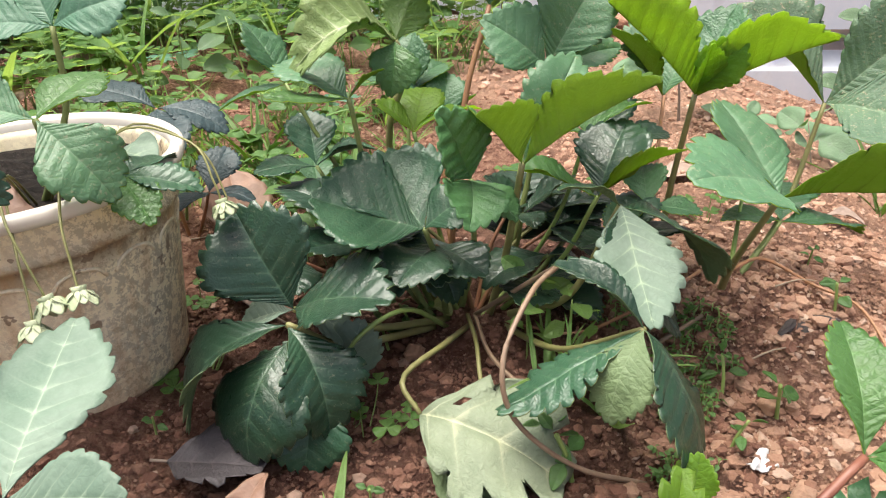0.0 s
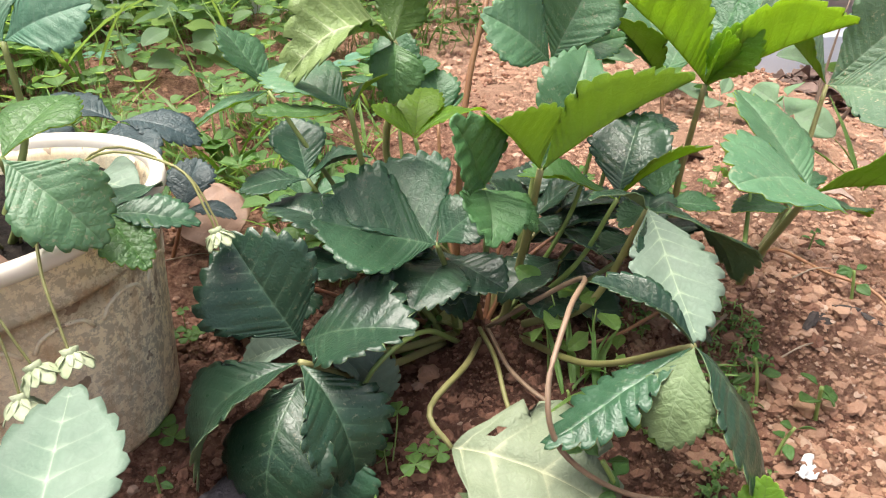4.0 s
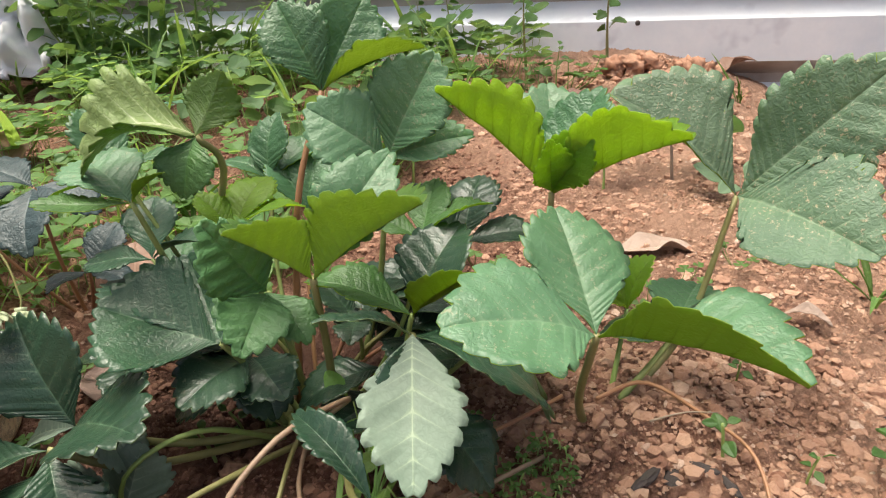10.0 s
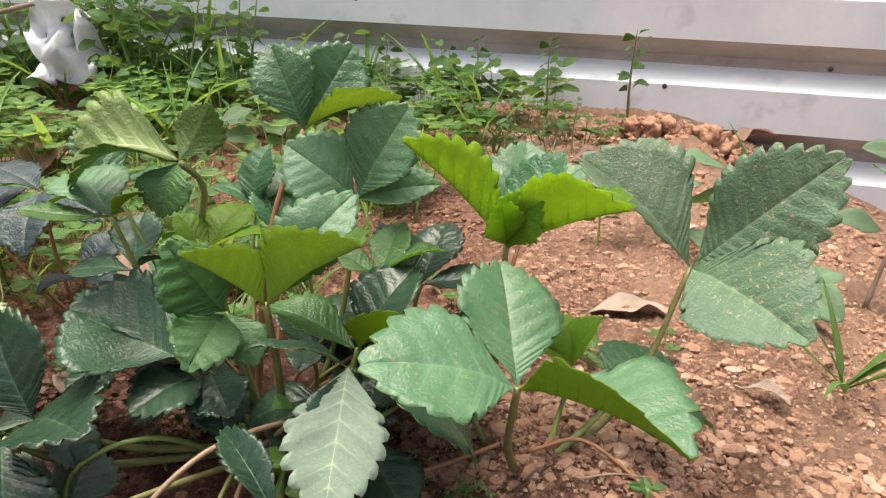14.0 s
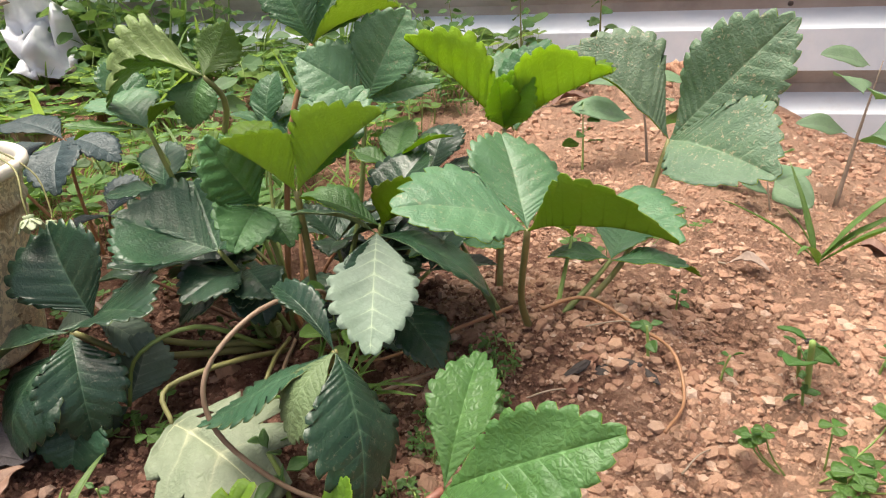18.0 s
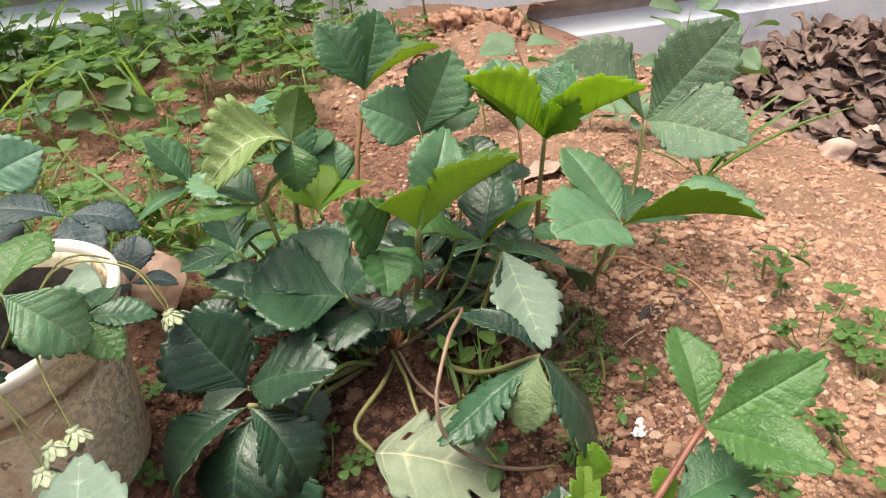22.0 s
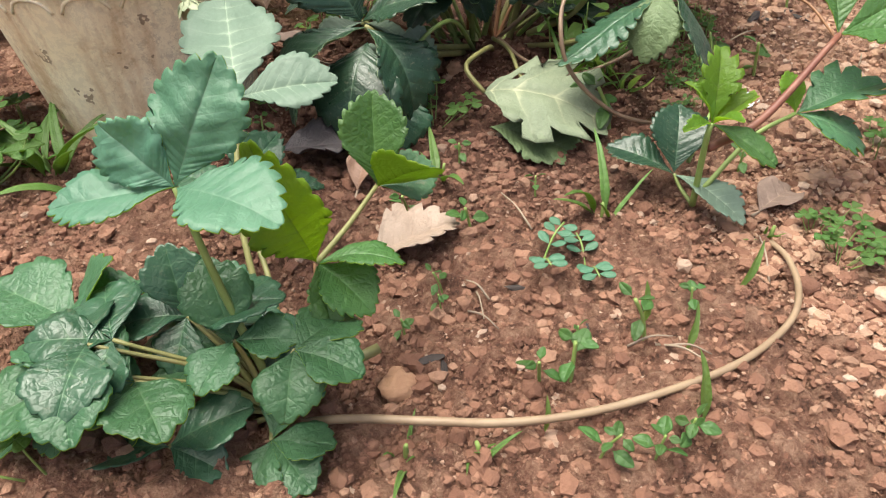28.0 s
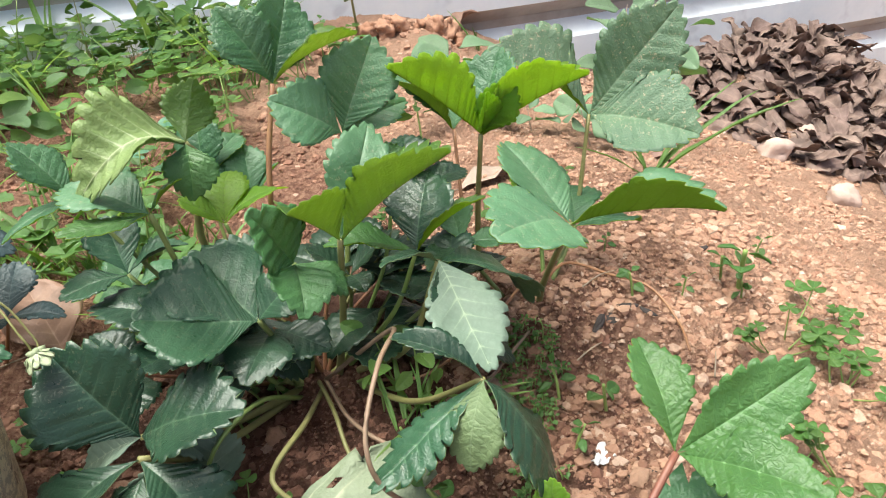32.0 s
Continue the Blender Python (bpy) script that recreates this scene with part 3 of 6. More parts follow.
gx = axis(-0.5, 0.7, 0.0038, 70)
gy = axis(-0.08, 0.9, 0.0038, 70)
gv, gf = [], []
for y in gy:
    for x in gx:
        near = abs(x) < 3 and abs(y) < 4
        gv.append(V(x, y, gz(x, y) + (crumbs(x, y) if near else 0)))
nx = len(gx)
for j in range(len(gy) - 1):
    for i in range(nx - 1):
        a = j * nx + i
        gf.append((a, a + 1, a + 1 + nx, a + nx))
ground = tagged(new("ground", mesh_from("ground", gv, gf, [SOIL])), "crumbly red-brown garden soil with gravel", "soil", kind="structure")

# ---- metal fence ----
FY = 1.86


def build_fence():
    prof = []
    z0 = -0.041
    k = -4
    while z0 + 0.2065 * k < 2.0:
        b = z0 + 0.2065 * k
        prof += [(0.06, b), (-0.006, b + 0.042), (-0.008, b + 0.141), (0.056, b + 0.184)]
        k += 1
    n = len(prof)
    verts, faces, idx = [], [], []
    xs = [-5 + 0.5 * i for i in range(23)]
    for side in (0, 1):
        for x in xs:
            for d, z in prof:
                w = 0.004 * noise.noise(Vector((x * 1.3, z * 2, 0)))
                verts.append(V(x, FY + d + w + side * 0.004, z - 0.034 * (x - 0.64)))
    m = len(xs)
    for s in (0, 1):
        for i in range(m - 1):
            for j in range(n - 1):
                a = (s * m + i) * n + j
                f = (a, a + n, a + n + 1, a + 1)
                faces.append(f if s == 0 else f[::-1])
                # undersides and recessed strips take the colour with painted shade
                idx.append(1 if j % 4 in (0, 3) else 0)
    o = m * n
    for i in range(m - 1):
        for j in (0, n - 1):
            a = i * n + j
            faces.append((a, a + o, a + n + o, a + n))
            idx.append(0)
    return tagged(new("fence", mesh_from("fence", verts, faces, [FENCE, GROOVE_SHADE], idx, smooth=False)), "weathered pale grey ribbed metal sheet fence", "fence", kind="structure")


fence = build_fence()
for x, z in ((0.39, 0.104), (0.75, 0.155), (-0.4, 0.3), (1.3, 0.11)):
    v, f = tube([V(x, FY - 0.006, z), V(x, FY - 0.012, z)], 0.006, 0.004, 3, 8)
    part("screw", mesh_from("screw", v, f, [CHAR]), fence, "dark rusty screw head")

# ---- flower pot ----
PX, PY, PZ0, PZ1 = -0.217, 0.385, 0.072, 0.213


def lathe(profile, centre, n=64, wobble=0.0):
    verts, faces = [], []
    for r, z in profile:
        for k in range(n):
            w = 2 * math.pi * k / n
            rr = r * (1 + wobble * math.sin(3 * w + 1))
            verts.append(V(centre[0] + rr * math.cos(w), centre[1] + rr * math.sin(w), z))
    m = len(profile)
    for i in range(m - 1):
        for k in range(n):
            k2 = (k + 1) % n
            faces.append((i * n + k, i * n + k2, (i + 1) * n + k2, (i + 1) * n + k))
    return verts, faces


def local(me, loc):
    me.transform(Matrix.Translation(-loc))
    return me


def build_pot():
    loc = V(PX, PY, PZ0)
    pot = thing("flower_pot", loc, "grimy cream plastic flower pot filled with dark soil", "flower pot")
    H = PZ1 - PZ0
    rim, base = 0.096, 0.071

    def rad(z):
        return base + (rim - 0.006 - base) * (z - PZ0) / H

    zs = [PZ0 + H * t for t in (0, 0.02, 0.1, 0.25, 0.4, 0.55, 0.66)]
    prof = [(0.0005, PZ0 + 0.004), (base - 0.012, PZ0 + 0.004), (base - 0.008, PZ0)] + [(rad(z), z) for z in zs]
    for t, d in ((0.74, 0.0), (0.765, 0.0003), (0.775, 0.0022), (0.79, 0.0026), (0.805, 0.0012), (0.83, 0.0006), (0.9, 0.001), (0.93, 0.001)):
        z = PZ0 + H * t
        prof.append((rad(z) + d, z))
    prof += [(rim - 0.007, PZ1 - 0.004), (rim - 0.011, PZ1 - 0.012), (rad(PZ0 + 0.72 * H) - 0.004, PZ0 + 0.7 * H)]
    v, f = lathe(prof, (PX, PY), wobble=0.004)
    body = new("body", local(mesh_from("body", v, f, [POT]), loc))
    body.parent = pot
    rp = [(rim - 0.0075, PZ1 - 0.0085), (rim - 0.001, PZ1 - 0.0085), (rim, PZ1 - 0.006), (rim, PZ1 - 0.002), (rim - 0.002, PZ1),
          (rim - 0.006, PZ1 - 0.0004), (rim - 0.0082, PZ1 - 0.003), (rim - 0.0086, PZ1 - 0.008)]
    v, f = lathe(rp, (PX, PY), wobble=0.004)
    part("rim", mesh_from("rim", v, f, [RIM]), pot, "pale rounded pot rim")
    # shallow moulded arches round the wall
    for k in range(16):
        w0 = 2 * math.pi * k / 16
        pts = []
        for i in range(9):
            a = w0 + (i / 8 - 0.5) * 0.33
            z = PZ0 + H * (0.645 + 0.06 * math.sin(math.pi * i / 8) ** 0.5)
            r = rad(z) + 0.0001
            pts.append(V(PX + r * math.cos(a), PY + r * math.sin(a), z))
        v, f = tube(pts, 0.001, 0.001, 20, 6, 0.0)
        part("moulding", mesh_from("moulding", v, f, [POT]), pot)
    # soil in the pot
    verts, faces = [], []
    n, m = 40, 14
    R = rad(PZ0 + 0.87 * H) - 0.005
    for i in range(m + 1):
        for k in range(n):
            w = 2 * math.pi * k / n
            r = R * i / m
            x, y = PX + r * math.cos(w), PY + r * math.sin(w)
            verts.append(V(x, y, PZ0 + 0.87 * H + 0.006 * noise.noise(Vector((x, y, 0)) * 60) + 0.004 * noise.noise(Vector((x, y, 3)) * 160)))
    for i in range(m):
        for k in range(n):
            k2 = (k + 1) % n
            faces.append((i * n + k, i * n + k2, (i + 1) * n + k2, (i + 1) * n + k))
    part("potting_soil", mesh_from("potting_soil", verts, faces, [POT_SOIL]), pot, "dark crumbly potting soil")


build_pot()

# ---- strawberry plants ----
main = thing("strawberry_plant", V(0.05, 0.45, 0.055), "large strawberry plant with many dark and fresh green leaves", "strawberry plant", "strawberry plants")
# front fresh leaf with two raised side leaflets and a blue-green middle one
leaf(main, [(0.06, 0.44, 0.06), (0.072, 0.428, 0.12), (0.08, 0.408, 0.193)],
     [((0.052, 0.378, 0.233), dict(width=1.05, fold=38, kind="thin", **KEEL)), ((0.149, 0.381, 0.247), dict(width=0.78, fold=40, kind="thin", **KEEL)),
      ((0.118, 0.445, 0.252), dict(kind="mint", width=0.62, fold=12, up=(0.02, -0.82, 0.57)))], "mid", "olive", 0.0021)
leaf(main, [(0.065, 0.46, 0.06), (0.09, 0.485, 0.14), (0.104, 0.495, 0.229)],
     [((0.060, 0.489, 0.264), dict(width=1.0, fold=8, up=(0.2, -0.75, 0.6), curl=0.0)), ((0.138, 0.504, 0.289), dict(width=0.9, fold=14, up=(-0.14, -0.75, 0.62), curl=0.0)),
      ((0.156, 0.505, 0.242), dict(width=0.72, fold=26, up=(0, -0.8, 0.6)))], "mint", "green")
leaf(main, [(0.03, 0.46, 0.06), (0.045, 0.483, 0.2), (0.065, 0.506, 0.270)],
     [((0.040, 0.521, 0.321), dict(width=0.85, fold=20, up=(0.4, -0.78, 0.5), curl=0.0)), ((0.089, 0.541, 0.320), dict(width=0.85, fold=10, up=(0.3, -0.85, 0.4), curl=0.0)),
      ((0.129, 0.514, 0.291), dict(width=0.9, kind="thin", fold=32, up=(0, 0.15, 0.98), twist=0.0, curl=0.0))], "blue", "red", 0.0018)
leaf(main, [(0.04, 0.45, 0.06), (0.05, 0.43, 0.12), (0.049, 0.415, 0.180)],
     [((0.030, 0.396, 0.230), dict(width=0.92, fold=24, quilt=0.018, up=(0.3, -0.85, 0.4), teeth=9, tooth=0.024)), ((0.049, 0.374, 0.170), dict(width=1.15, fold=14, quilt=0.016, up=(0.2, -0.6, 0.75), teeth=9, tooth=0.024)),
      ((0.078, 0.395, 0.165), dict(width=0.9))], "fresh", "green")
# curled leaf that shows its pale ribbed underside, and the leaf below it
leaf(main, [(0.02, 0.46, 0.06), (-0.007, 0.477, 0.178), (0.008, 0.472, 0.235), (0.004, 0.456, 0.258)],
     [((-0.057, 0.431, 0.250), dict(width=0.95, fold=-18, arch=-0.26, widest=0.46, roll=165, kind="mid", under="lime", quilt=0.02, cup=-0.16, curl=0.12, tooth=0.04, thick=0.0008)),
      ((0.002, 0.432, 0.232), dict(width=1.1, kind="mid", under="mid", fold=18, arch=0.12, up=(0.1, -0.5, 0.8))), ((0.018, 0.476, 0.290), dict(width=0.95, kind="mid", under="thin", up=(0, 0.95, 0.2), fold=14, curl=0.0))], "bright", "olive", 0.002)
leaf(main, [(0.02, 0.455, 0.06), (-0.015, 0.44, 0.16), (-0.023, 0.422, 0.232)],
     [((-0.066, 0.402, 0.245), dict(width=0.6, arch=-0.06)), ((-0.003, 0.425, 0.25), dict(width=0.8)), ((-0.068, 0.452, 0.252), dict(width=0.95, kind="mint"))], "mid", "green", 0.0016)
leaf(main, [(0.01, 0.47, 0.06), (-0.04, 0.485, 0.15), (-0.078, 0.492, 0.225)],
     [((-0.103, 0.508, 0.266), dict(width=0.9)), ((-0.12, 0.47, 0.215), dict(width=0.8)), ((-0.04, 0.5, 0.235), dict(width=0.8))], "blue", "green", 0.0014)
leaf(main, [(0.01, 0.46, 0.06), (-0.035, 0.475, 0.12), (-0.06, 0.475, 0.17)],
     [((-0.1, 0.46, 0.175), dict(width=0.85)), ((-0.07, 0.51, 0.2), dict(width=0.9)), ((-0.02, 0.48, 0.185), dict(width=0.85))], "deep", "green", 0.0014)
leaf(main, [(0.02, 0.47, 0.06), (-0.03, 0.5, 0.1), (-0.07, 0.515, 0.135)],
     [((-0.1, 0.513, 0.13), dict(width=0.9)), ((-0.08, 0.55, 0.15), dict(width=0.9)), ((-0.03, 0.53, 0.145), dict(width=0.85))], "blue", "red", 0.0013)
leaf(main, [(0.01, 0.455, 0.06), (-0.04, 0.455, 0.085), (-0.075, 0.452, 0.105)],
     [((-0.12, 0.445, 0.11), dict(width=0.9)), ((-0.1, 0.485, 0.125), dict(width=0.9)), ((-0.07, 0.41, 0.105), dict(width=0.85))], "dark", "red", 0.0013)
leaf(main, [(0.04, 0.47, 0.06), (0.03, 0.51, 0.12), (0.031, 0.533, 0.180)],
     [((0.002, 0.548, 0.212), dict(width=0.9)), ((0.056, 0.54, 0.200), dict(width=0.85)), ((0.033, 0.56, 0.215), dict(width=0.85))], "blue", "red", 0.0013)
leaf(main, [(0.03, 0.47, 0.06), (0.005, 0.52, 0.14), (0.003, 0.541, 0.20)],
     [((0.006, 0.56, 0.245), dict(width=0.9)), ((-0.035, 0.55, 0.215), dict(width=0.8)), ((0.03, 0.58, 0.22), dict(width=0.8))], "blue", "green", 0.0013)
leaf(main, [(0.04, 0.46, 0.06), (0.02, 0.462, 0.15), (0.012, 0.461, 0.197)],
     [((0.055, 0.468, 0.214), dict(width=0.8)), ((-0.012, 0.468, 0.218), dict(width=0.8)), ((0.02, 0.5, 0.222), dict(width=0.8))], "bright", "lime", 0.0014)
# broad dark leaf in the middle
leaf(main, [(0.03, 0.44, 0.06), (0.025, 0.42, 0.12), (0.019, 0.405, 0.152)],
     [((-0.016, 0.450, 0.184), dict(width=1.25, fold=8, cup=0.14, up=(0.1, -0.6, 0.8), curl=0.05, arch=0.0, twist=0.0)), ((-0.050, 0.404, 0.174), dict(width=1.15, fold=10, cup=0.14, up=(0.15, -0.5, 0.85), curl=0.05, arch=0.0, twist=0.0)), ((0.047, 0.412, 0.172), dict(width=1.2, fold=10, up=(-0.1, -0.4, 0.9)))], "deep", under="mid")
leaf(main, [(0.02, 0.44, 0.06), (0.0, 0.44, 0.1), (-0.02, 0.435, 0.128)],
     [((-0.082, 0.456, 0.166), dict(width=0.85)), ((-0.065, 0.40, 0.14), dict(width=0.8)), ((-0.03, 0.47, 0.16), dict(width=0.8))], "dark")
leaf(main, [(0.04, 0.45, 0.055), (0.025, 0.445, 0.095), (0.017, 0.437, 0.121)],
     [((-0.026, 0.405, 0.098), dict(width=0.95)), ((0.039, 0.412, 0.094), dict(width=1.1)), ((-0.045, 0.44, 0.12), dict(width=0.85))], "dark")
leaf(main, [(0.05, 0.44, 0.055), (0.085, 0.45, 0.09), (0.102, 0.44, 0.112)], [((0.056, 0.41, 0.108), dict(width=0.85)), ((0.125, 0.44, 0.11), dict(width=0.9))], "dark", r=0.0013)
# leaf with a raised lime side, and dark ones in its shade
leaf(main, [(0.07, 0.45, 0.06), (0.11, 0.435, 0.11), (0.129, 0.418, 0.165)],
     [((0.173, 0.410, 0.203), dict(width=1.25, up=(0, 0.4, 0.9))), ((0.075, 0.423, 0.192), dict(width=0.8)), ((0.152, 0.455, 0.205), dict(width=0.95, kind="dark"))], "mid", "lime", 0.0015)
leaf(main, [(0.08, 0.46, 0.06), (0.13, 0.48, 0.12), (0.148, 0.489, 0.175)],
     [((0.193, 0.494, 0.180), dict(width=0.9)), ((0.112, 0.512, 0.205), dict(width=0.85)), ((0.155, 0.532, 0.208), dict(width=0.85))], "dark", "green", 0.0014)
leaf(main, [(0.07, 0.46, 0.06), (0.11, 0.46, 0.13), (0.128, 0.463, 0.19)],
     [((0.169, 0.468, 0.212), dict(width=0.7)), ((0.133, 0.497, 0.215), dict(width=0.8)), ((0.1, 0.47, 0.2), dict(width=0.7))], "mid", "lime", 0.0013)
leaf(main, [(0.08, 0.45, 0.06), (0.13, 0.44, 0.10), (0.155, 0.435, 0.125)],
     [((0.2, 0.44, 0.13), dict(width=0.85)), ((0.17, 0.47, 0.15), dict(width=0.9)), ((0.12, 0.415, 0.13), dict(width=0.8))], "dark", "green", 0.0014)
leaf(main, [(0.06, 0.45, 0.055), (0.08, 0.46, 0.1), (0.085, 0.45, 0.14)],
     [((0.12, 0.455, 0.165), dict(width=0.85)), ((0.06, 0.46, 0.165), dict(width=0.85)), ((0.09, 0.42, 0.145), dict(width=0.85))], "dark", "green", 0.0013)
# shiny dark leaf leaning out, and the drooping one below it
leaf(main, [(0.03, 0.44, 0.06), (-0.02, 0.395, 0.085), (-0.062, 0.371, 0.116)],
     [((-0.094, 0.389, 0.177), dict(width=1.12, fold=12, up=(-0.02, -0.86, 0.5), arch=0.06, curl=-0.04, tooth=0.024)), ((0.001, 0.342, 0.141), dict(width=0.95, fold=14, up=(-0.1, -0.35, 0.93), arch=0.08, tooth=0.03)),
      ((-0.1, 0.372, 0.105), dict(width=0.8, kind="pale", under="pale")), ((-0.025, 0.372, 0.09), dict(width=0.8, kind="pale", under="pale", arch=0.1))], "dark", "olive", 0.002)
leaf(main, [(0.02, 0.43, 0.06), (-0.03, 0.37, 0.09), (-0.060, 0.347, 0.121)],
     [((-0.080, 0.296, 0.066), dict(base=(-0.060, 0.343, 0.112), width=1.1, arch=0.2, fold=-8, cup=-0.05, up=(-0.1, -0.45, 0.9), curl=-0.05)),
      ((-0.122, 0.318, 0.078), dict(width=0.85, arch=0.2, fold=10, up=(-0.35, -0.1, 0.9), curl=-0.1, tooth=0.03)),
      ((-0.034, 0.312, 0.068), dict(width=0.85, arch=0.2, fold=12, up=(0.5, -0.5, 0.7), curl=-0.05, tooth=0.03)),
      ((-0.050, 0.300, 0.050), dict(base=(-0.046, 0.33, 0.085), width=1.2, arch=0.05, up=(0.1, -0.7, 0.7), kind="deep", under="under_dark")),
      ((-0.095, 0.338, 0.072), dict(base=(-0.06, 0.35, 0.1), width=0.9, arch=0.1))], "dark", "olive", 0.002)
# limp leaf below them, hanging with its pale underside out
leaf(main, [(0.03, 0.43, 0.06), (0.005, 0.385, 0.105), (-0.026, 0.358, 0.098), (-0.036, 0.349, 0.064)],
     [((-0.080, 0.352, 0.094), dict(width=1.05, kind="dark", under="silver", up=(-0.1, 0.9, 0.3), fold=10, twist=0.0, curl=0.0)), ((-0.020, 0.366, 0.110), dict(width=0.9, kind="dark", under="silver", up=(0, 0.9, 0.3), fold=12, twist=0.0)),
      ((-0.062, 0.335, 0.052), dict(width=0.9, kind="dark", under="silver", up=(-0.1, 0.9, 0.3), fold=10, twist=0.0))], "dark", "lime", 0.0013)
# hanging leaf that shows its pale underside
leaf(main, [(0.075, 0.43, 0.07), (0.112, 0.405, 0.1), (0.136, 0.388, 0.172)],
     [((0.143, 0.329, 0.124), dict(width=0.74, roll=180, kind="dark", under="pale", arch=-0.03, fold=-6, widest=0.5, tooth=0.022, teeth=10, quilt=0.003)), ((0.205, 0.403, 0.115), dict(width=0.8, kind="deep", under="under_dark", arch=0.12)), ((0.175, 0.365, 0.095), dict(base=(0.14, 0.385, 0.13), width=1.0, kind="dark")),
      ((0.124, 0.352, 0.150), dict(width=0.45, kind="dark", fold=20, roll=-50)), ((0.098, 0.365, 0.2), dict(width=0.4, kind="dark", fold=30))], "mid", "olive", 0.002)
# wilted leaf lying on the soil over a limp green one
leaf(main, [(0.045, 0.43, 0.06), (0.03, 0.375, 0.085), (0.006, 0.335, 0.090), (0.016, 0.320, 0.076)],
     [((0.094, 0.282, 0.064), dict(width=0.98, up=(0.1, -0.3, 0.95), twist=0.0, curl=-0.05, kind="wilt", under="wilt", fold=12, tooth=0.085, teeth=5, arch=0.1, ripple=0.16, quilt=0.012, widest=0.5, wedge=0.8, blunt=1.5, hole=(1, 8, 9, 2, 3))),
      ((0.073, 0.262, 0.050), dict(base=(0.017, 0.308, 0.056), width=0.7, up=(0.1, -0.3, 1.0), twist=0.0, kind="under_dark", under="under_dark", arch=0.06))], "wilt", "olive", 0.0015)
# folded dark leaf
leaf(main, [(0.07, 0.43, 0.06), (0.1, 0.36, 0.09), (0.133, 0.306, 0.141)],
     [((0.092, 0.335, 0.166), dict(width=0.5, fold=40)), ((0.153, 0.262, 0.086), dict(width=0.85, arch=0.12, fold=-12, tooth=0.03, up=(0.62, -0.12, 0.75), twist=0.0, under="under_dark")), ((0.066, 0.290, 0.094), dict(width=0.42, arch=0.06, curl=0.16, fold=-10, tooth=0.03, up=(-0.35, 0.0, 0.9), twist=0.0, kind="deep", under="olive")), ((0.112, 0.280, 0.104), dict(width=0.8, arch=0.18, fold=-12, up=(0.1, 0.1, 1.0), twist=0.0, kind="under_dark", under="under_dark"))], "dark", "olive")
# low leaves added to fill the plant's heart, coloured dark to deepen its shade
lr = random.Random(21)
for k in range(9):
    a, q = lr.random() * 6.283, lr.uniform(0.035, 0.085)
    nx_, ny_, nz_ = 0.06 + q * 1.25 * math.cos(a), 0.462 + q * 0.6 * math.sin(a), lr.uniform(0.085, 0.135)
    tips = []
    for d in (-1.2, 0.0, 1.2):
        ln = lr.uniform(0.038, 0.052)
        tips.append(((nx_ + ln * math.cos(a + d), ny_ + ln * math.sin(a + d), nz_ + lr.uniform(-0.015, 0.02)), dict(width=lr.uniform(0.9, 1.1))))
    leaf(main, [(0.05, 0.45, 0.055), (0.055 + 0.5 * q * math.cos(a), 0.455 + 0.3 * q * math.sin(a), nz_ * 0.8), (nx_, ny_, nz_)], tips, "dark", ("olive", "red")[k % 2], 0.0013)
# runner that arches over the front
v, f = tube([V(0.05, 0.43, 0.07), V(0.098, 0.384, 0.133), V(0.08, 0.335, 0.148), V(0.062, 0.3, 0.13), V(0.067, 0.289, 0.099), V(0.1, 0.289, 0.065), V(0.14, 0.292, 0.048)], 0.0014, 0.0012, 36)
part("runner", mesh_from("runner", v, f, [STEM["tan"]]), main, "old tan runner arching over")
v, f = tube([V(0.05, 0.43, 0.07), V(0.06, 0.38, 0.07), V(0.085, 0.345, 0.07), V(0.12, 0.34, 0.08), V(0.15, 0.36, 0.085), V(0.2, 0.4, 0.085)], 0.0013, 0.0011, 30)
part("runner", mesh_from("runner", v, f, [STEM["tan"]]), main)
v, f = tube([V(0.045, 0.43, 0.07), V(0.05, 0.39, 0.075), V(0.055, 0.35, 0.062), V(0.08, 0.33, 0.058)], 0.0014, 0.0012, 20)
part("runner", mesh_from("runner", v, f, [STEM["olive"]]), main)

right = thing("strawberry_plant", V(0.21, 0.46, 0.085), "tall strawberry plant with dusty blue-green and lime leaves", "strawberry plant", "strawberry plants")
leaf(right, [(0.195, 0.49, 0.08), (0.199, 0.492, 0.14), (0.204, 0.483, 0.210)],
     [((0.141, 0.481, 0.273), dict(width=0.85, fold=40, **KEEL)), ((0.273, 0.447, 0.252), dict(width=0.85, fold=40, **KEEL)), ((0.235, 0.51, 0.262), dict(width=0.8, kind="blue")),
      ((0.222, 0.462, 0.252), dict(width=0.75, kind="bright", under="bright", fold=20, up=(0, -0.8, 0.6))), ((0.203, 0.462, 0.248), dict(width=0.7, kind="bright", under="bright", fold=24, up=(0.1, -0.8, 0.6)))], "bright", "olive", 0.0019)
leaf(right, [(0.192, 0.505, 0.08), (0.195, 0.52, 0.14), (0.205, 0.555, 0.190)],
     [((0.150, 0.55, 0.25), dict(width=0.95)), ((0.24, 0.58, 0.24), dict(width=0.9)), ((0.2, 0.6, 0.25), dict(width=0.9))], "mint", "red", 0.0014)
leaf(right, [(0.25, 0.47, 0.07), (0.29, 0.50, 0.11), (0.318, 0.528, 0.188)],
     [((0.387, 0.510, 0.270), dict(width=0.72, fold=5, up=(-0.4, -0.75, 0.5), tooth=0.02, teeth=13, curl=0.0)), ((0.242, 0.562, 0.246), dict(width=0.95, fold=34, up=(0.32, -0.5, 0.8), teeth=12, twist=0.0)),
      ((0.370, 0.450, 0.188), dict(width=1.05, fold=24, up=(-0.12, -0.68, 0.72), teeth=12, twist=0.0, curl=-0.05))], "dusty", "olive", 0.0018)
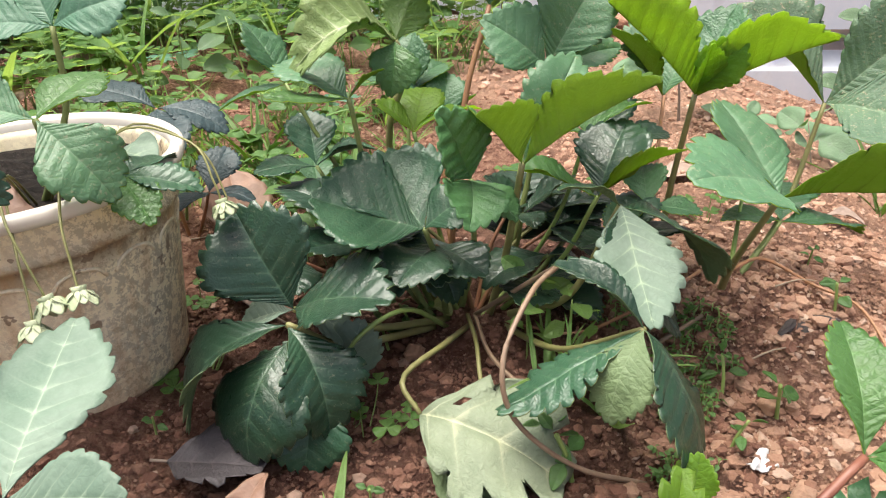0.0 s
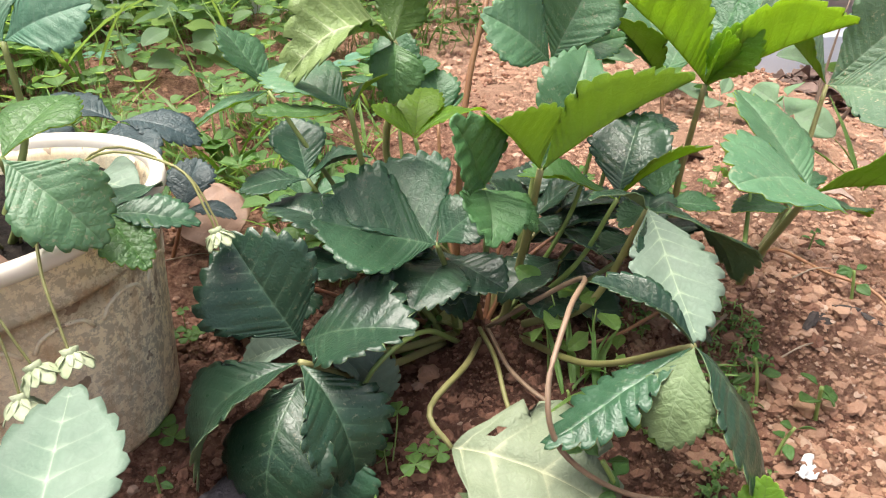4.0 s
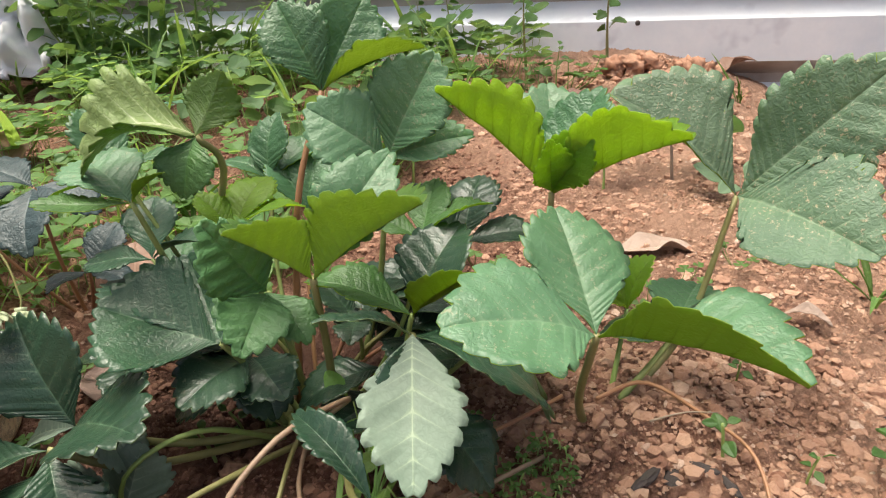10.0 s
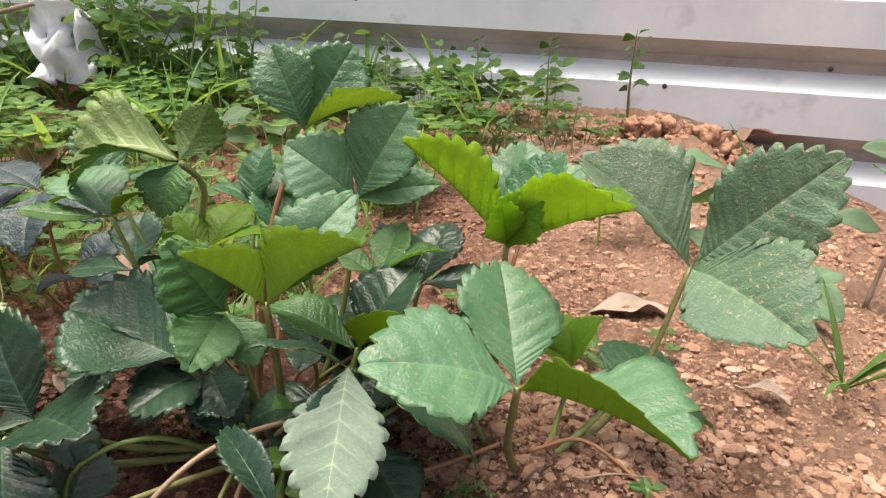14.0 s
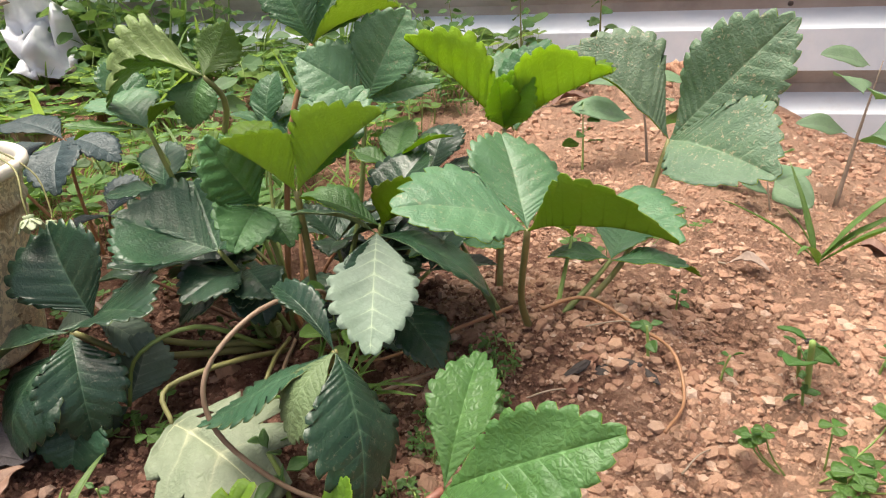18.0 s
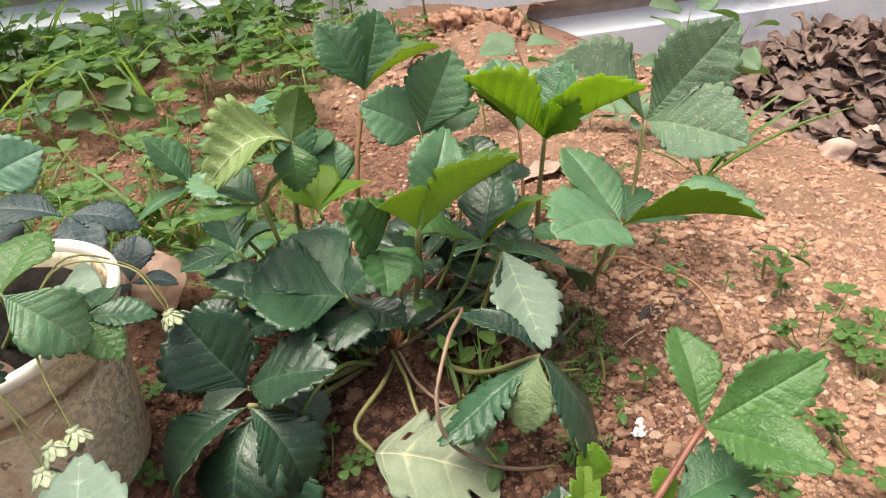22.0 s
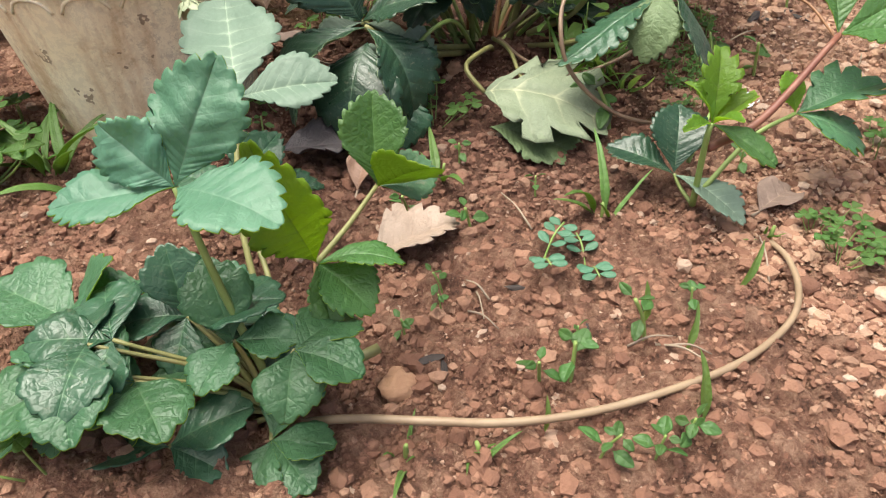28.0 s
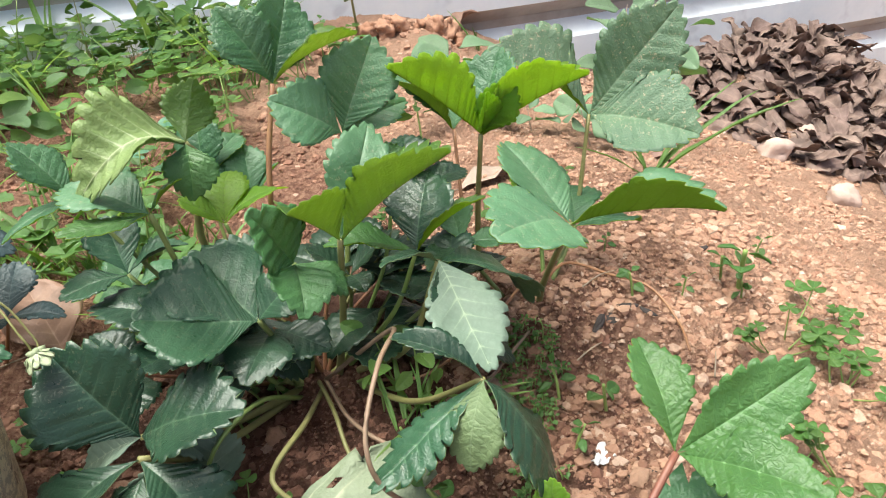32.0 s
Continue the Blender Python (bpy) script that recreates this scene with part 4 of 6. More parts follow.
leaf(right, [(0.222, 0.43, 0.085), (0.219, 0.41, 0.12), (0.226, 0.383, 0.177)],
     [((0.162, 0.344, 0.208), dict(width=0.95, up=(0.25, -0.25, 0.93), fold=8, twist=0.0, curl=-0.05, cup=0.0, tooth=0.02, teeth=9)), ((0.206, 0.443, 0.216), dict(width=0.95, fold=14, up=(0.4, -0.45, 0.8))),
      ((0.299, 0.328, 0.193), dict(width=0.95, fold=32, up=(0.05, 0.36, 0.93), twist=0.0, curl=0.0))], "mint", "olive", 0.002)
leaf(right, [(0.24, 0.45, 0.08), (0.262, 0.465, 0.1), (0.277, 0.475, 0.116)],
     [((0.338, 0.476, 0.106), dict(width=0.85)), ((0.30, 0.53, 0.125), dict(width=0.95)), ((0.235, 0.475, 0.125), dict(width=0.95))], "blue", "green")
leaf(right, [(0.24, 0.46, 0.085), (0.25, 0.485, 0.13)], [((0.262, 0.49, 0.165), dict(width=0.9)), ((0.235, 0.5, 0.16), dict(width=0.9)), ((0.225, 0.475, 0.15), dict(width=0.9))], "bright", "lime", 0.0013)
leaf(right, [(0.2, 0.45, 0.085), (0.18, 0.46, 0.12), (0.172, 0.455, 0.14)],
     [((0.14, 0.44, 0.135), dict(width=0.9)), ((0.175, 0.49, 0.16), dict(width=0.9)), ((0.205, 0.44, 0.14), dict(width=0.85))], "blue", "green", 0.0013)
for line, kind in (([(0.23, 0.44), (0.26, 0.457), (0.295, 0.448), (0.315, 0.421), (0.318, 0.385), (0.303, 0.350)], "red"), ([(0.21, 0.44), (0.17, 0.41), (0.12, 0.40), (0.08, 0.41)], "red")):
    pts = [(x, y, gz(x, y) + 0.006 + 0.006 * (i % 2)) for i, (x, y) in enumerate(line)]
    v, f = tube([V(*q) for q in pts], 0.0012, 0.0009, 24)
    part("runner", mesh_from("runner", v, f, [STEM[kind]]), right)

young = thing("strawberry_plant", V(0.116, 0.195, 0.055), "young strawberry plant with lime shoots and red runner", "strawberry plant", "strawberry plants")
leaf(young, [(0.116, 0.192, 0.09), (0.15, 0.2, 0.1), (0.203, 0.228, 0.131)],
     [((0.212, 0.277, 0.166), dict(width=0.58, fold=22, up=(0.16, -0.55, 0.82))), ((0.268, 0.220, 0.170), dict(width=0.54, fold=10, twist=0.1, up=(-0.25, -0.6, 0.75))), ((0.235, 0.171, 0.152), dict(width=0.6, fold=14, up=(-0.2, -0.5, 0.83)))], "mid", "pink", 0.0019)
leaf(young, [(0.116, 0.195, 0.05), (0.112, 0.206, 0.056), (0.110, 0.212, 0.062)],
     [((0.077, 0.238, 0.071), dict(width=0.72)), ((0.135, 0.170, 0.052), dict(width=0.55, kind="silver")), ((0.122, 0.243, 0.092), dict(width=0.9))], "dark", "green", 0.001)
leaf(young, [(0.116, 0.195, 0.05), (0.114, 0.192, 0.095), (0.116, 0.193, 0.105)],
     [((0.126, 0.216, 0.138), dict(width=0.6, fold=28, teeth=6, tooth=0.045)), ((0.138, 0.193, 0.119), dict(width=0.7, fold=30, teeth=6, tooth=0.045)), ((0.098, 0.187, 0.108), dict(width=0.6, fold=34, teeth=6, tooth=0.045)),
      ((0.144, 0.170, 0.088), dict(width=0.6, kind="mid", fold=20, teeth=6)), ((0.120, 0.174, 0.118), dict(width=0.55, fold=36, teeth=6)), ((0.106, 0.205, 0.126), dict(width=0.55, fold=36, teeth=6))], "bright", "lime", 0.0014)
leaf(young, [(0.12, 0.195, 0.06), (0.15, 0.205, 0.085), (0.176, 0.209, 0.095)],
     [((0.230, 0.214, 0.104), dict(width=0.85, fold=18, tooth=0.06, teeth=6, kind="blue")), ((0.207, 0.184, 0.082), dict(width=0.95, tooth=0.06, teeth=6, kind="blue")), ((0.172, 0.222, 0.115), dict(width=0.8, kind="bright"))], "mid", "lime", 0.0012)
leaf(young, [(0.125, 0.225, 0.06), (0.146, 0.247, 0.08)], [((0.15, 0.257, 0.105), dict(width=0.9))], "bright", "lime", 0.001)

front = thing("strawberry_plant", V(-0.121, 0.083, 0.05), "bushy strawberry plant with soft blue-green leaves", "strawberry plant", "strawberry plants")
leaf(front, [(-0.12, 0.1, 0.06), (-0.13, 0.15, 0.11), (-0.126, 0.195, 0.150)],
     [((-0.135, 0.280, 0.173), dict(width=0.64, quilt=0.004, teeth=10, tooth=0.017, kind="silver", under="silver", fold=-8, arch=0.02, curl=0.0, twist=0.0)),
      ((-0.079, 0.193, 0.153), dict(width=0.85, quilt=0.005, teeth=10, tooth=0.017, kind="silver", under="silver", fold=26, up=(0.1, -0.45, 0.9), arch=0.02, curl=0.0, twist=0.0))], "mid", "olive", 0.0012)
leaf(front, [(-0.12, 0.085, 0.06), (-0.13, 0.092, 0.12), (-0.135, 0.097, 0.164)],
     [((-0.113, 0.113, 0.202), dict(width=0.82, quilt=0.005, up=(0, -0.9, 0.5), ripple=0.2, cup=-0.1)), ((-0.177, 0.096, 0.162), dict(width=0.72)),
      ((-0.099, 0.067, 0.168), dict(width=0.85, fold=6)), ((-0.155, 0.108, 0.185), dict(width=0.95, up=(0, -0.9, 0.5), quilt=0.005, ripple=0.2))], "teal", "green", 0.0013, under="under")
leaf(front, [(-0.115, 0.09, 0.06), (-0.125, 0.15, 0.08), (-0.138, 0.18, 0.105)],
     [((-0.113, 0.203, 0.126), dict(width=0.8, fold=20, up=(0, -0.6, 0.8))), ((-0.094, 0.184, 0.104), dict(width=0.85, quilt=0.02)), ((-0.165, 0.195, 0.115), dict(width=0.8))], "deep", "olive", 0.0012)
leaf(front, [(-0.115, 0.085, 0.06), (-0.1, 0.105, 0.09), (-0.096, 0.113, 0.110)],
     [((-0.110, 0.110, 0.171), dict(width=0.62, fold=28, up=(0.2, -0.8, 0.5), under="under", kind="bright")), ((-0.061, 0.101, 0.116), dict(width=0.6, kind="mid")),
      ((-0.075, 0.092, 0.1), dict(width=1.0, kind="mid")), ((-0.092, 0.085, 0.095), dict(width=0.5, kind="mid"))], "mid", "red", 0.0014)
leaf(front, [(-0.096, 0.113, 0.110), (-0.08, 0.125, 0.12), (-0.067, 0.135, 0.130)],
     [((-0.046, 0.112, 0.149), dict(width=1.0, up=(0.2, 0.8, 0.5), kind="mid")), ((-0.064, 0.156, 0.163), dict(width=0.95, fold=32, up=(-0.1, -0.9, 0.4), kind="mid")),
      ((-0.040, 0.142, 0.130), dict(width=0.95, kind="mint", up=(0, -0.6, 0.8)))], "mid", "olive", 0.001)
fr = random.Random(33)
for k in range(9):
    a, q = fr.random() * 6.283, fr.uniform(0.015, 0.05)
    nd = (-0.143 + q * 1.2 * math.cos(a), 0.085 + q * 0.8 * math.sin(a), fr.uniform(0.075, 0.115))
    tips = []
    for d in (-1.3, 0.0, 1.3):
        ln = fr.uniform(0.024, 0.036)
        tips.append(((nd[0] + ln * math.cos(a + d), nd[1] + ln * math.sin(a + d), nd[2] + fr.uniform(-0.01, 0.012)), dict(width=fr.uniform(0.9, 1.1), teeth=7)))
    leaf(front, [(-0.122, 0.083, 0.055), (-0.128 + 0.3 * q * math.cos(a), 0.084 + 0.3 * q * math.sin(a), nd[2] * 0.75), nd], tips, ("blue", "deep", "blue")[k % 3], "olive", 0.0008)
low = [((-0.2, 0.118, 0.09), [(-0.236, 0.139, 0.1), (-0.182, 0.124, 0.115), (-0.22, 0.095, 0.07), (-0.202, 0.09, 0.07)]),
       ((-0.15, 0.103, 0.10), [(-0.177, 0.103, 0.1), (-0.154, 0.118, 0.122), (-0.114, 0.096, 0.11), (-0.156, 0.085, 0.09)]),
       ((-0.168, 0.085, 0.085), [(-0.139, 0.085, 0.085), (-0.18, 0.07, 0.068), (-0.185, 0.09, 0.09)]),
       ((-0.16, 0.063, 0.07), [(-0.19, 0.068, 0.065), (-0.141, 0.053, 0.064), (-0.13, 0.069, 0.076)]),
       ((-0.123, 0.066, 0.06), [(-0.132, 0.045, 0.055), (-0.1, 0.059, 0.06), (-0.109, 0.046, 0.055), (-0.108, 0.096, 0.066)]),
       ((-0.145, 0.12, 0.08), [(-0.17, 0.13, 0.085), (-0.14, 0.145, 0.09), (-0.12, 0.115, 0.085)]),
       ((-0.13, 0.085, 0.1), [(-0.108, 0.082, 0.1), (-0.135, 0.1, 0.125), (-0.14, 0.065, 0.1)])]
for k, (j, tips) in enumerate(low):
    leaf(front, [(-0.123, 0.083, 0.055), ((j[0] - 0.123) / 2, (j[1] + 0.083) / 2, max(0.06, j[2] - 0.015)), j],
         [(tuple(j[i] + (q[i] - j[i]) * 1.12 for i in range(3)), dict(width=0.98, teeth=7)) for q in tips], ("blue", "deep", "blue", "deep")[k % 4], "olive", 0.001)
v, f = tube([V(-0.117, 0.079, 0.052), V(-0.09, 0.072, 0.058), V(-0.058, 0.063, 0.06), V(-0.026, 0.06, 0.055), V(0.011, 0.061, 0.052), V(0.051, 0.067, 0.051), V(0.087, 0.077, 0.05),
             V(0.119, 0.095, 0.05), V(0.134, 0.114, 0.052), V(0.143, 0.139, 0.05), V(0.144, 0.156, 0.047)], 0.0017, 0.0014, 60)
part("runner", mesh_from("runner", v, f, [STEM["tan"]]), front, "long tan runner lying on the soil")
v, f = tube([V(-0.115, 0.088, 0.055), V(-0.1, 0.096, 0.06), V(-0.076, 0.106, 0.062)], 0.0024, 0.0022, 8)
part("runner", mesh_from("runner", v, f, [STEM["olive"]]), front, "cut brown runner stub")

potted = thing("strawberry_plant", V(-0.215, 0.385, 0.178), "strawberry plant growing in a cream pot", "strawberry plant", "strawberry plants")
leaf(potted, [(-0.215, 0.375, 0.178), (-0.205, 0.32, 0.225), (-0.190, 0.281, 0.252)],
     [((-0.226, 0.322, 0.282), dict(width=0.95, fold=10, up=(0.1, -0.6, 0.8), curl=0.0, teeth=13, tooth=0.02)), ((-0.215, 0.236, 0.246), dict(width=1.0, fold=8, up=(0, -0.5, 0.86), curl=0.0, teeth=13, tooth=0.02)),
      ((-0.150, 0.285, 0.230), dict(width=0.82, fold=12, up=(0, -0.5, 0.86), curl=-0.05, kind="dark", teeth=13, tooth=0.02))], "deep", "green", 0.0016)
leaf(potted, [(-0.205, 0.38, 0.178), (-0.17, 0.352, 0.22), (-0.159, 0.334, 0.250)],
     [((-0.207, 0.335, 0.260), dict(width=0.95, fold=14, up=(0, -0.6, 0.8), curl=0.0)), ((-0.124, 0.322, 0.214), dict(width=0.92, fold=12, up=(0.1, -0.6, 0.8), curl=-0.06)),
      ((-0.145, 0.378, 0.262), dict(width=0.85, kind="mid"))], "mint", "green", 0.0016)
leaf(potted, [(-0.22, 0.40, 0.178), (-0.195, 0.42, 0.23), (-0.190, 0.424, 0.279)],
     [((-0.237, 0.411, 0.284), dict(width=0.75, fold=8, up=(0, -0.7, 0.7))), ((-0.213, 0.455, 0.312), dict(width=1.0, fold=8, up=(0.1, -0.85, 0.5), curl=0.0)), ((-0.146, 0.432, 0.293), dict(width=0.95, fold=10, up=(0, -0.8, 0.6), curl=0.0))], "teal", "green", 0.0016)
leaf(potted, [(-0.22, 0.39, 0.178), (-0.255, 0.37, 0.22), (-0.262, 0.36, 0.262)],
     [((-0.31, 0.345, 0.262), dict(width=0.9, fold=10, up=(0, -0.5, 0.86))), ((-0.225, 0.352, 0.264), dict(width=0.9, fold=10, up=(0, -0.5, 0.86))), ((-0.27, 0.40, 0.28), dict(width=0.9))], "deep", "green", 0.0014)
leaf(potted, [(-0.2, 0.38, 0.178), (-0.16, 0.36, 0.205), (-0.136, 0.352, 0.214)],
     [((-0.094, 0.352, 0.204), dict(width=0.62, fold=22, up=(0, -0.4, 0.9))), ((-0.112, 0.325, 0.202), dict(width=0.75, kind="mid")), ((-0.12, 0.385, 0.215), dict(width=0.75))], "deep", "olive", 0.0013)


def flower(plant, path, k):
    """A spent flower that hangs on a long thin stalk, with its ring of pointed sepals."""
    pts = [V(*q) for q in path]
    v, f = tube(pts, 0.0007, 0.0005, 22, 6)
    st = part("flower_stalk", mesh_from("flower_stalk", v, f, [STEM["olive"]]), plant)
    c, d = pts[-1], (pts[-1] - pts[-2]).normalized()
    a = d.orthogonal().normalized()
    core, cf = tube([c - d * 0.001, c + d * 0.0025, c + d * 0.0045], 0.0032, 0.0014, 4, 10, 0.2)
    part("flower_head", mesh_from("flower_head", core, cf, [PETAL]), st, "withered green-white flower")
    for i in range(9):
        w = Matrix.Rotation(2 * math.pi * i / 9 + k, 3, d) @ a
        tip = c + w * 0.0072 + d * (0.0085 if i % 2 else 0.0065)
        verts, faces, idx, vein = blade(c + w * 0.001, tip, up=-d, width=0.6, teeth=2, tooth=0.0, M=2, seed=i + 31 * k, widest=0.4, wedge=1.75, blunt=2.1, thick=0.0003)
        part("sepal", mesh_from("sepal", verts, faces, [PETAL, PETAL], idx, vein), st)


flower(potted, [(-0.205, 0.38, 0.178), (-0.185, 0.335, 0.222), (-0.170, 0.305, 0.214), (-0.157, 0.291, 0.196), (-0.150, 0.286, 0.180)], 1)
flower(potted, [(-0.2, 0.38, 0.178), (-0.16, 0.34, 0.222), (-0.146, 0.308, 0.208), (-0.141, 0.298, 0.19), (-0.139, 0.294, 0.18)], 2)
flower(potted, [(-0.2, 0.38, 0.178), (-0.18, 0.33, 0.224), (-0.166, 0.3, 0.2), (-0.158, 0.286, 0.183), (-0.155, 0.279, 0.171)], 3)
flower(potted, [(-0.2, 0.4, 0.178), (-0.16, 0.41, 0.22), (-0.115, 0.4, 0.215), (-0.1, 0.385, 0.195), (-0.097, 0.382, 0.185)], 4)
flower(potted, [(-0.2, 0.4, 0.178), (-0.16, 0.42, 0.22), (-0.12, 0.42, 0.205), (-0.105, 0.41, 0.18), (-0.103, 0.405, 0.172)], 5)

behind = thing("strawberry_plant", V(-0.2, 0.56, 0.06), "small strawberry plant with dark purple-grey leaves", "strawberry plant", "strawberry plants")
leaf(behind, [(-0.2, 0.56, 0.06), (-0.205, 0.555, 0.13), (-0.199, 0.549, 0.195)],
     [((-0.262, 0.562, 0.218), dict(width=0.85, fold=8)), ((-0.142, 0.54, 0.182), dict(width=0.8, fold=8)), ((-0.175, 0.492, 0.168), dict(width=0.85, fold=8))], "slate", "red", 0.0014)
leaf(behind, [(-0.2, 0.56, 0.06), (-0.18, 0.55, 0.1), (-0.168, 0.54, 0.125)],
     [((-0.128, 0.535, 0.122), dict(width=0.85)), ((-0.16, 0.58, 0.15), dict(width=0.9)), ((-0.18, 0.505, 0.13), dict(width=0.85))], "slate", "red", 0.0013)
leaf(behind, [(-0.2, 0.56, 0.06), (-0.24, 0.55, 0.12), (-0.262, 0.54, 0.165)],
     [((-0.315, 0.54, 0.175), dict(width=0.85)), ((-0.26, 0.585, 0.19), dict(width=0.9)), ((-0.25, 0.495, 0.16), dict(width=0.85))], "slate", "red", 0.0013)

# ---- weeds ----
def weed_leaf(parent, base, tip, kind="weed", name="leaf", **kw):
    opts = dict(width=0.6, teeth=4, tooth=0.0, M=3, ripple=0.05, widest=0.42, wedge=1.75, blunt=1.6, fold=12, arch=0.06, thick=0.0003, quilt=0.004)
    opts.update(kw)
    if LIGHT[0]:
        opts.update(teeth=1 if opts["width"] > 1 else 2, M=2, thick=0)
    verts, faces, idx, vein = blade(base, tip, **opts)
    return verts, faces, idx, vein, kind


def clover_data(rng, stalks=6, spread=0.03, height=0.03, size=0.008):
    """Stalks, each with three heart-shaped leaflets."""
    out = []
    for _ in range(stalks):
        a, r = rng.random() * 6.283, spread * rng.random() ** 0.6
        h = height * (0.5 + 0.6 * rng.random())
        top = Vector((r * math.cos(a), r * math.sin(a), h))
        st = tube([Vector((r * 0.3 * math.cos(a), r * 0.3 * math.sin(a), -0.002)), Vector((r * 0.8 * math.cos(a), r * 0.8 * math.sin(a), h * 0.5)), top], 0.0006, 0.0004, 5, 5)
        blades = []
        sz = size * (0.7 + 0.6 * rng.random())
        turn, tilt = rng.random() * 6.283, rng.uniform(-0.25, 0.3)
        for k in range(3):
            w = turn + k * 2.094
            tip = top + Vector((math.cos(w) * sz, math.sin(w) * sz, sz * tilt))
            blades.append(weed_leaf(None, top, tip, "clover", width=1.15, widest=0.74, wedge=1.0, blunt=3.5, fold=14, arch=0.0, teeth=3, M=2, seed=rng.randrange(9999)))
        out.append((st, "lime", blades))
    return out


def broadleaf_data(rng, height=0.09, size=0.026, pairs=5, stem="lime", kind="weed", teeth=0.0):
    """An upright stem with ovate leaves up its length."""
    lean = Vector((rng.uniform(-0.3, 0.3), rng.uniform(-0.3, 0.3), 1)).normalized()
    bend = Vector((rng.uniform(-0.2, 0.2), rng.uniform(-0.2, 0.2), 0)) * height
    pts = [Vector((0, 0, -0.004)), lean * height * 0.5 + bend * 0.3, lean * height + bend]
    line = smooth_line(pts, 20)
    st = tube(pts, height * 0.016 + 0.0004, 0.0005, 10, 6)
    blades = []
    w = rng.random() * 6.283
    for k in range(pairs):
        f = 0.3 + 0.7 * (k + 1) / pairs
        q = line[min(20, int(f * 20))]
        for s in (0, math.pi):
            a = w + s + rng.uniform(-0.3, 0.3)
            sz = size * (1.15 - 0.5 * f) * rng.uniform(0.7, 1.15)
            d = Vector((math.cos(a), math.sin(a), rng.uniform(-0.5, 0.5))).normalized()
            blades.append(weed_leaf(None, q + d * sz * 0.2, q + d * sz * 1.2, kind, width=rng.uniform(0.55, 0.8), up=(rng.uniform(-0.8, 0.8), rng.uniform(-0.8, 0.8), 0.8), stalk=0.08, seed=rng.randrange(9999), tooth=teeth, teeth=5))
        w += 1.57
    return [(st, stem, blades)]


def grass_data(rng, blades_n=9, height=0.07, width=0.055, spread=0.55):
    """A tuft of narrow arching blades."""
    blades = []
    for _ in range(blades_n):
        a = rng.random() * 6.283
        h = height * rng.uniform(0.55, 1.15)
        out = h * spread * rng.uniform(0.3, 1.3)
        root = Vector((rng.uniform(-1, 1), rng.uniform(-1, 1), 0)) * 0.004
        tip = root + Vector((math.cos(a) * out, math.sin(a) * out, h * rng.uniform(0.45, 1.0)))
        blades.append(weed_leaf(None, root - Vector((0, 0, 0.003)), tip, "grass", "blade", width=width * rng.uniform(0.8, 1.6), arch=rng.uniform(0.03, 0.16), widest=0.3, blunt=1.1, fold=18,
                                teeth=4, ripple=0.02, seed=rng.randrange(9999), M=2))
    st = tube([Vector((0, 0, -0.004)), Vector((0, 0, 0.004)), Vector((0.001, 0, 0.008))], 0.0014, 0.0008, 3, 6)
    return [(st, "lime", blades)]


def fern_data(rng, fronds=3, length=0.035):
    """Small pinnate fronds with rows of oval leaflets."""
    out = []
    for k in range(fronds):
        a = rng.random() * 6.283
        tip = Vector((math.cos(a), math.sin(a), rng.uniform(0.4, 0.9))) * length
        line = [Vector((0, 0, -0.003)), tip * 0.5 + Vector((0, 0, length * 0.2)), tip]
        pts = smooth_line(line, 8)
        st = tube(line, 0.0006, 0.0004, 6, 5)
        blades = []
        for i in (3, 5, 7):
            side = (pts[i] - pts[i - 1]).normalized().cross(Vector((0, 0, 1))).normalized()
            for s in (1, -1):
                tp = pts[i] + side * s * length * 0.42 + (pts[i] - pts[i - 1]) * 0.9
                blades.append(weed_leaf(None, pts[i], tp, "teal", width=0.62, widest=0.55, blunt=2.4, fold=4, arch=0, seed=rng.randrange(9999), teeth=3, M=2))
        out.append((st, "lime", blades))
    return out


def make_weed(name, data, label, category, group):
    """A weed as a thing: its stems as parts and their leaves as sub-parts, built at the origin."""
    ob = thing(name, Vector((0, 0, 0)), label, category, group)
    for (v, f), stem, blades in data:
        st = part("stem", mesh_from("stem", v, f, [STEM[stem]]), ob)
        for verts, faces, idx, vein, kind in blades:
            part("leaf" if kind != "grass" else "blade", mesh_from("leaf", verts, faces, [LEAF[kind], LEAF[kind]], idx, vein), st)
    return ob


def stand(x, y, turn, size=1.0, up=0.0):
    return Matrix.LocRotScale(spot(x, y, up), Euler((0, 0, turn)), Vector((size, size, size)))


wr = random.Random(7)
KINDS = {
    "clover": [("clover", lambda: clover_data(wr, wr.randint(4, 6), 0.035, 0.025, 0.0075), "small bright green clover on red soil", "clover", "clovers")] * 4,
    "broad": [("weed", lambda: broadleaf_data(wr, 0.075, 0.024, 4), "upright green broadleaf weed", "weed", "broadleaf weeds")] * 4,
    "seedling": [("seedling", lambda: broadleaf_data(wr, 0.012, 0.008, 2), "tiny green seedling on bare soil", "seedling", "seedlings")] * 3,
    "grass": [("grass_tuft", lambda: grass_data(wr, 8), "tuft of thin green grass blades", "grass", "grass tufts")] * 4,
    "fern": [("leafflower_weed", lambda: fern_data(wr, 2, 0.017), "small weed with rows of oval leaflets", "weed", "leafflower weeds")] * 2,
    "tall": [("tall_weed", lambda: broadleaf_data(wr, 0.16, 0.035, 6, "olive", "weed", 0.02), "tall leafy green weed by the fence", "weed", "tall weeds")] * 3,
}
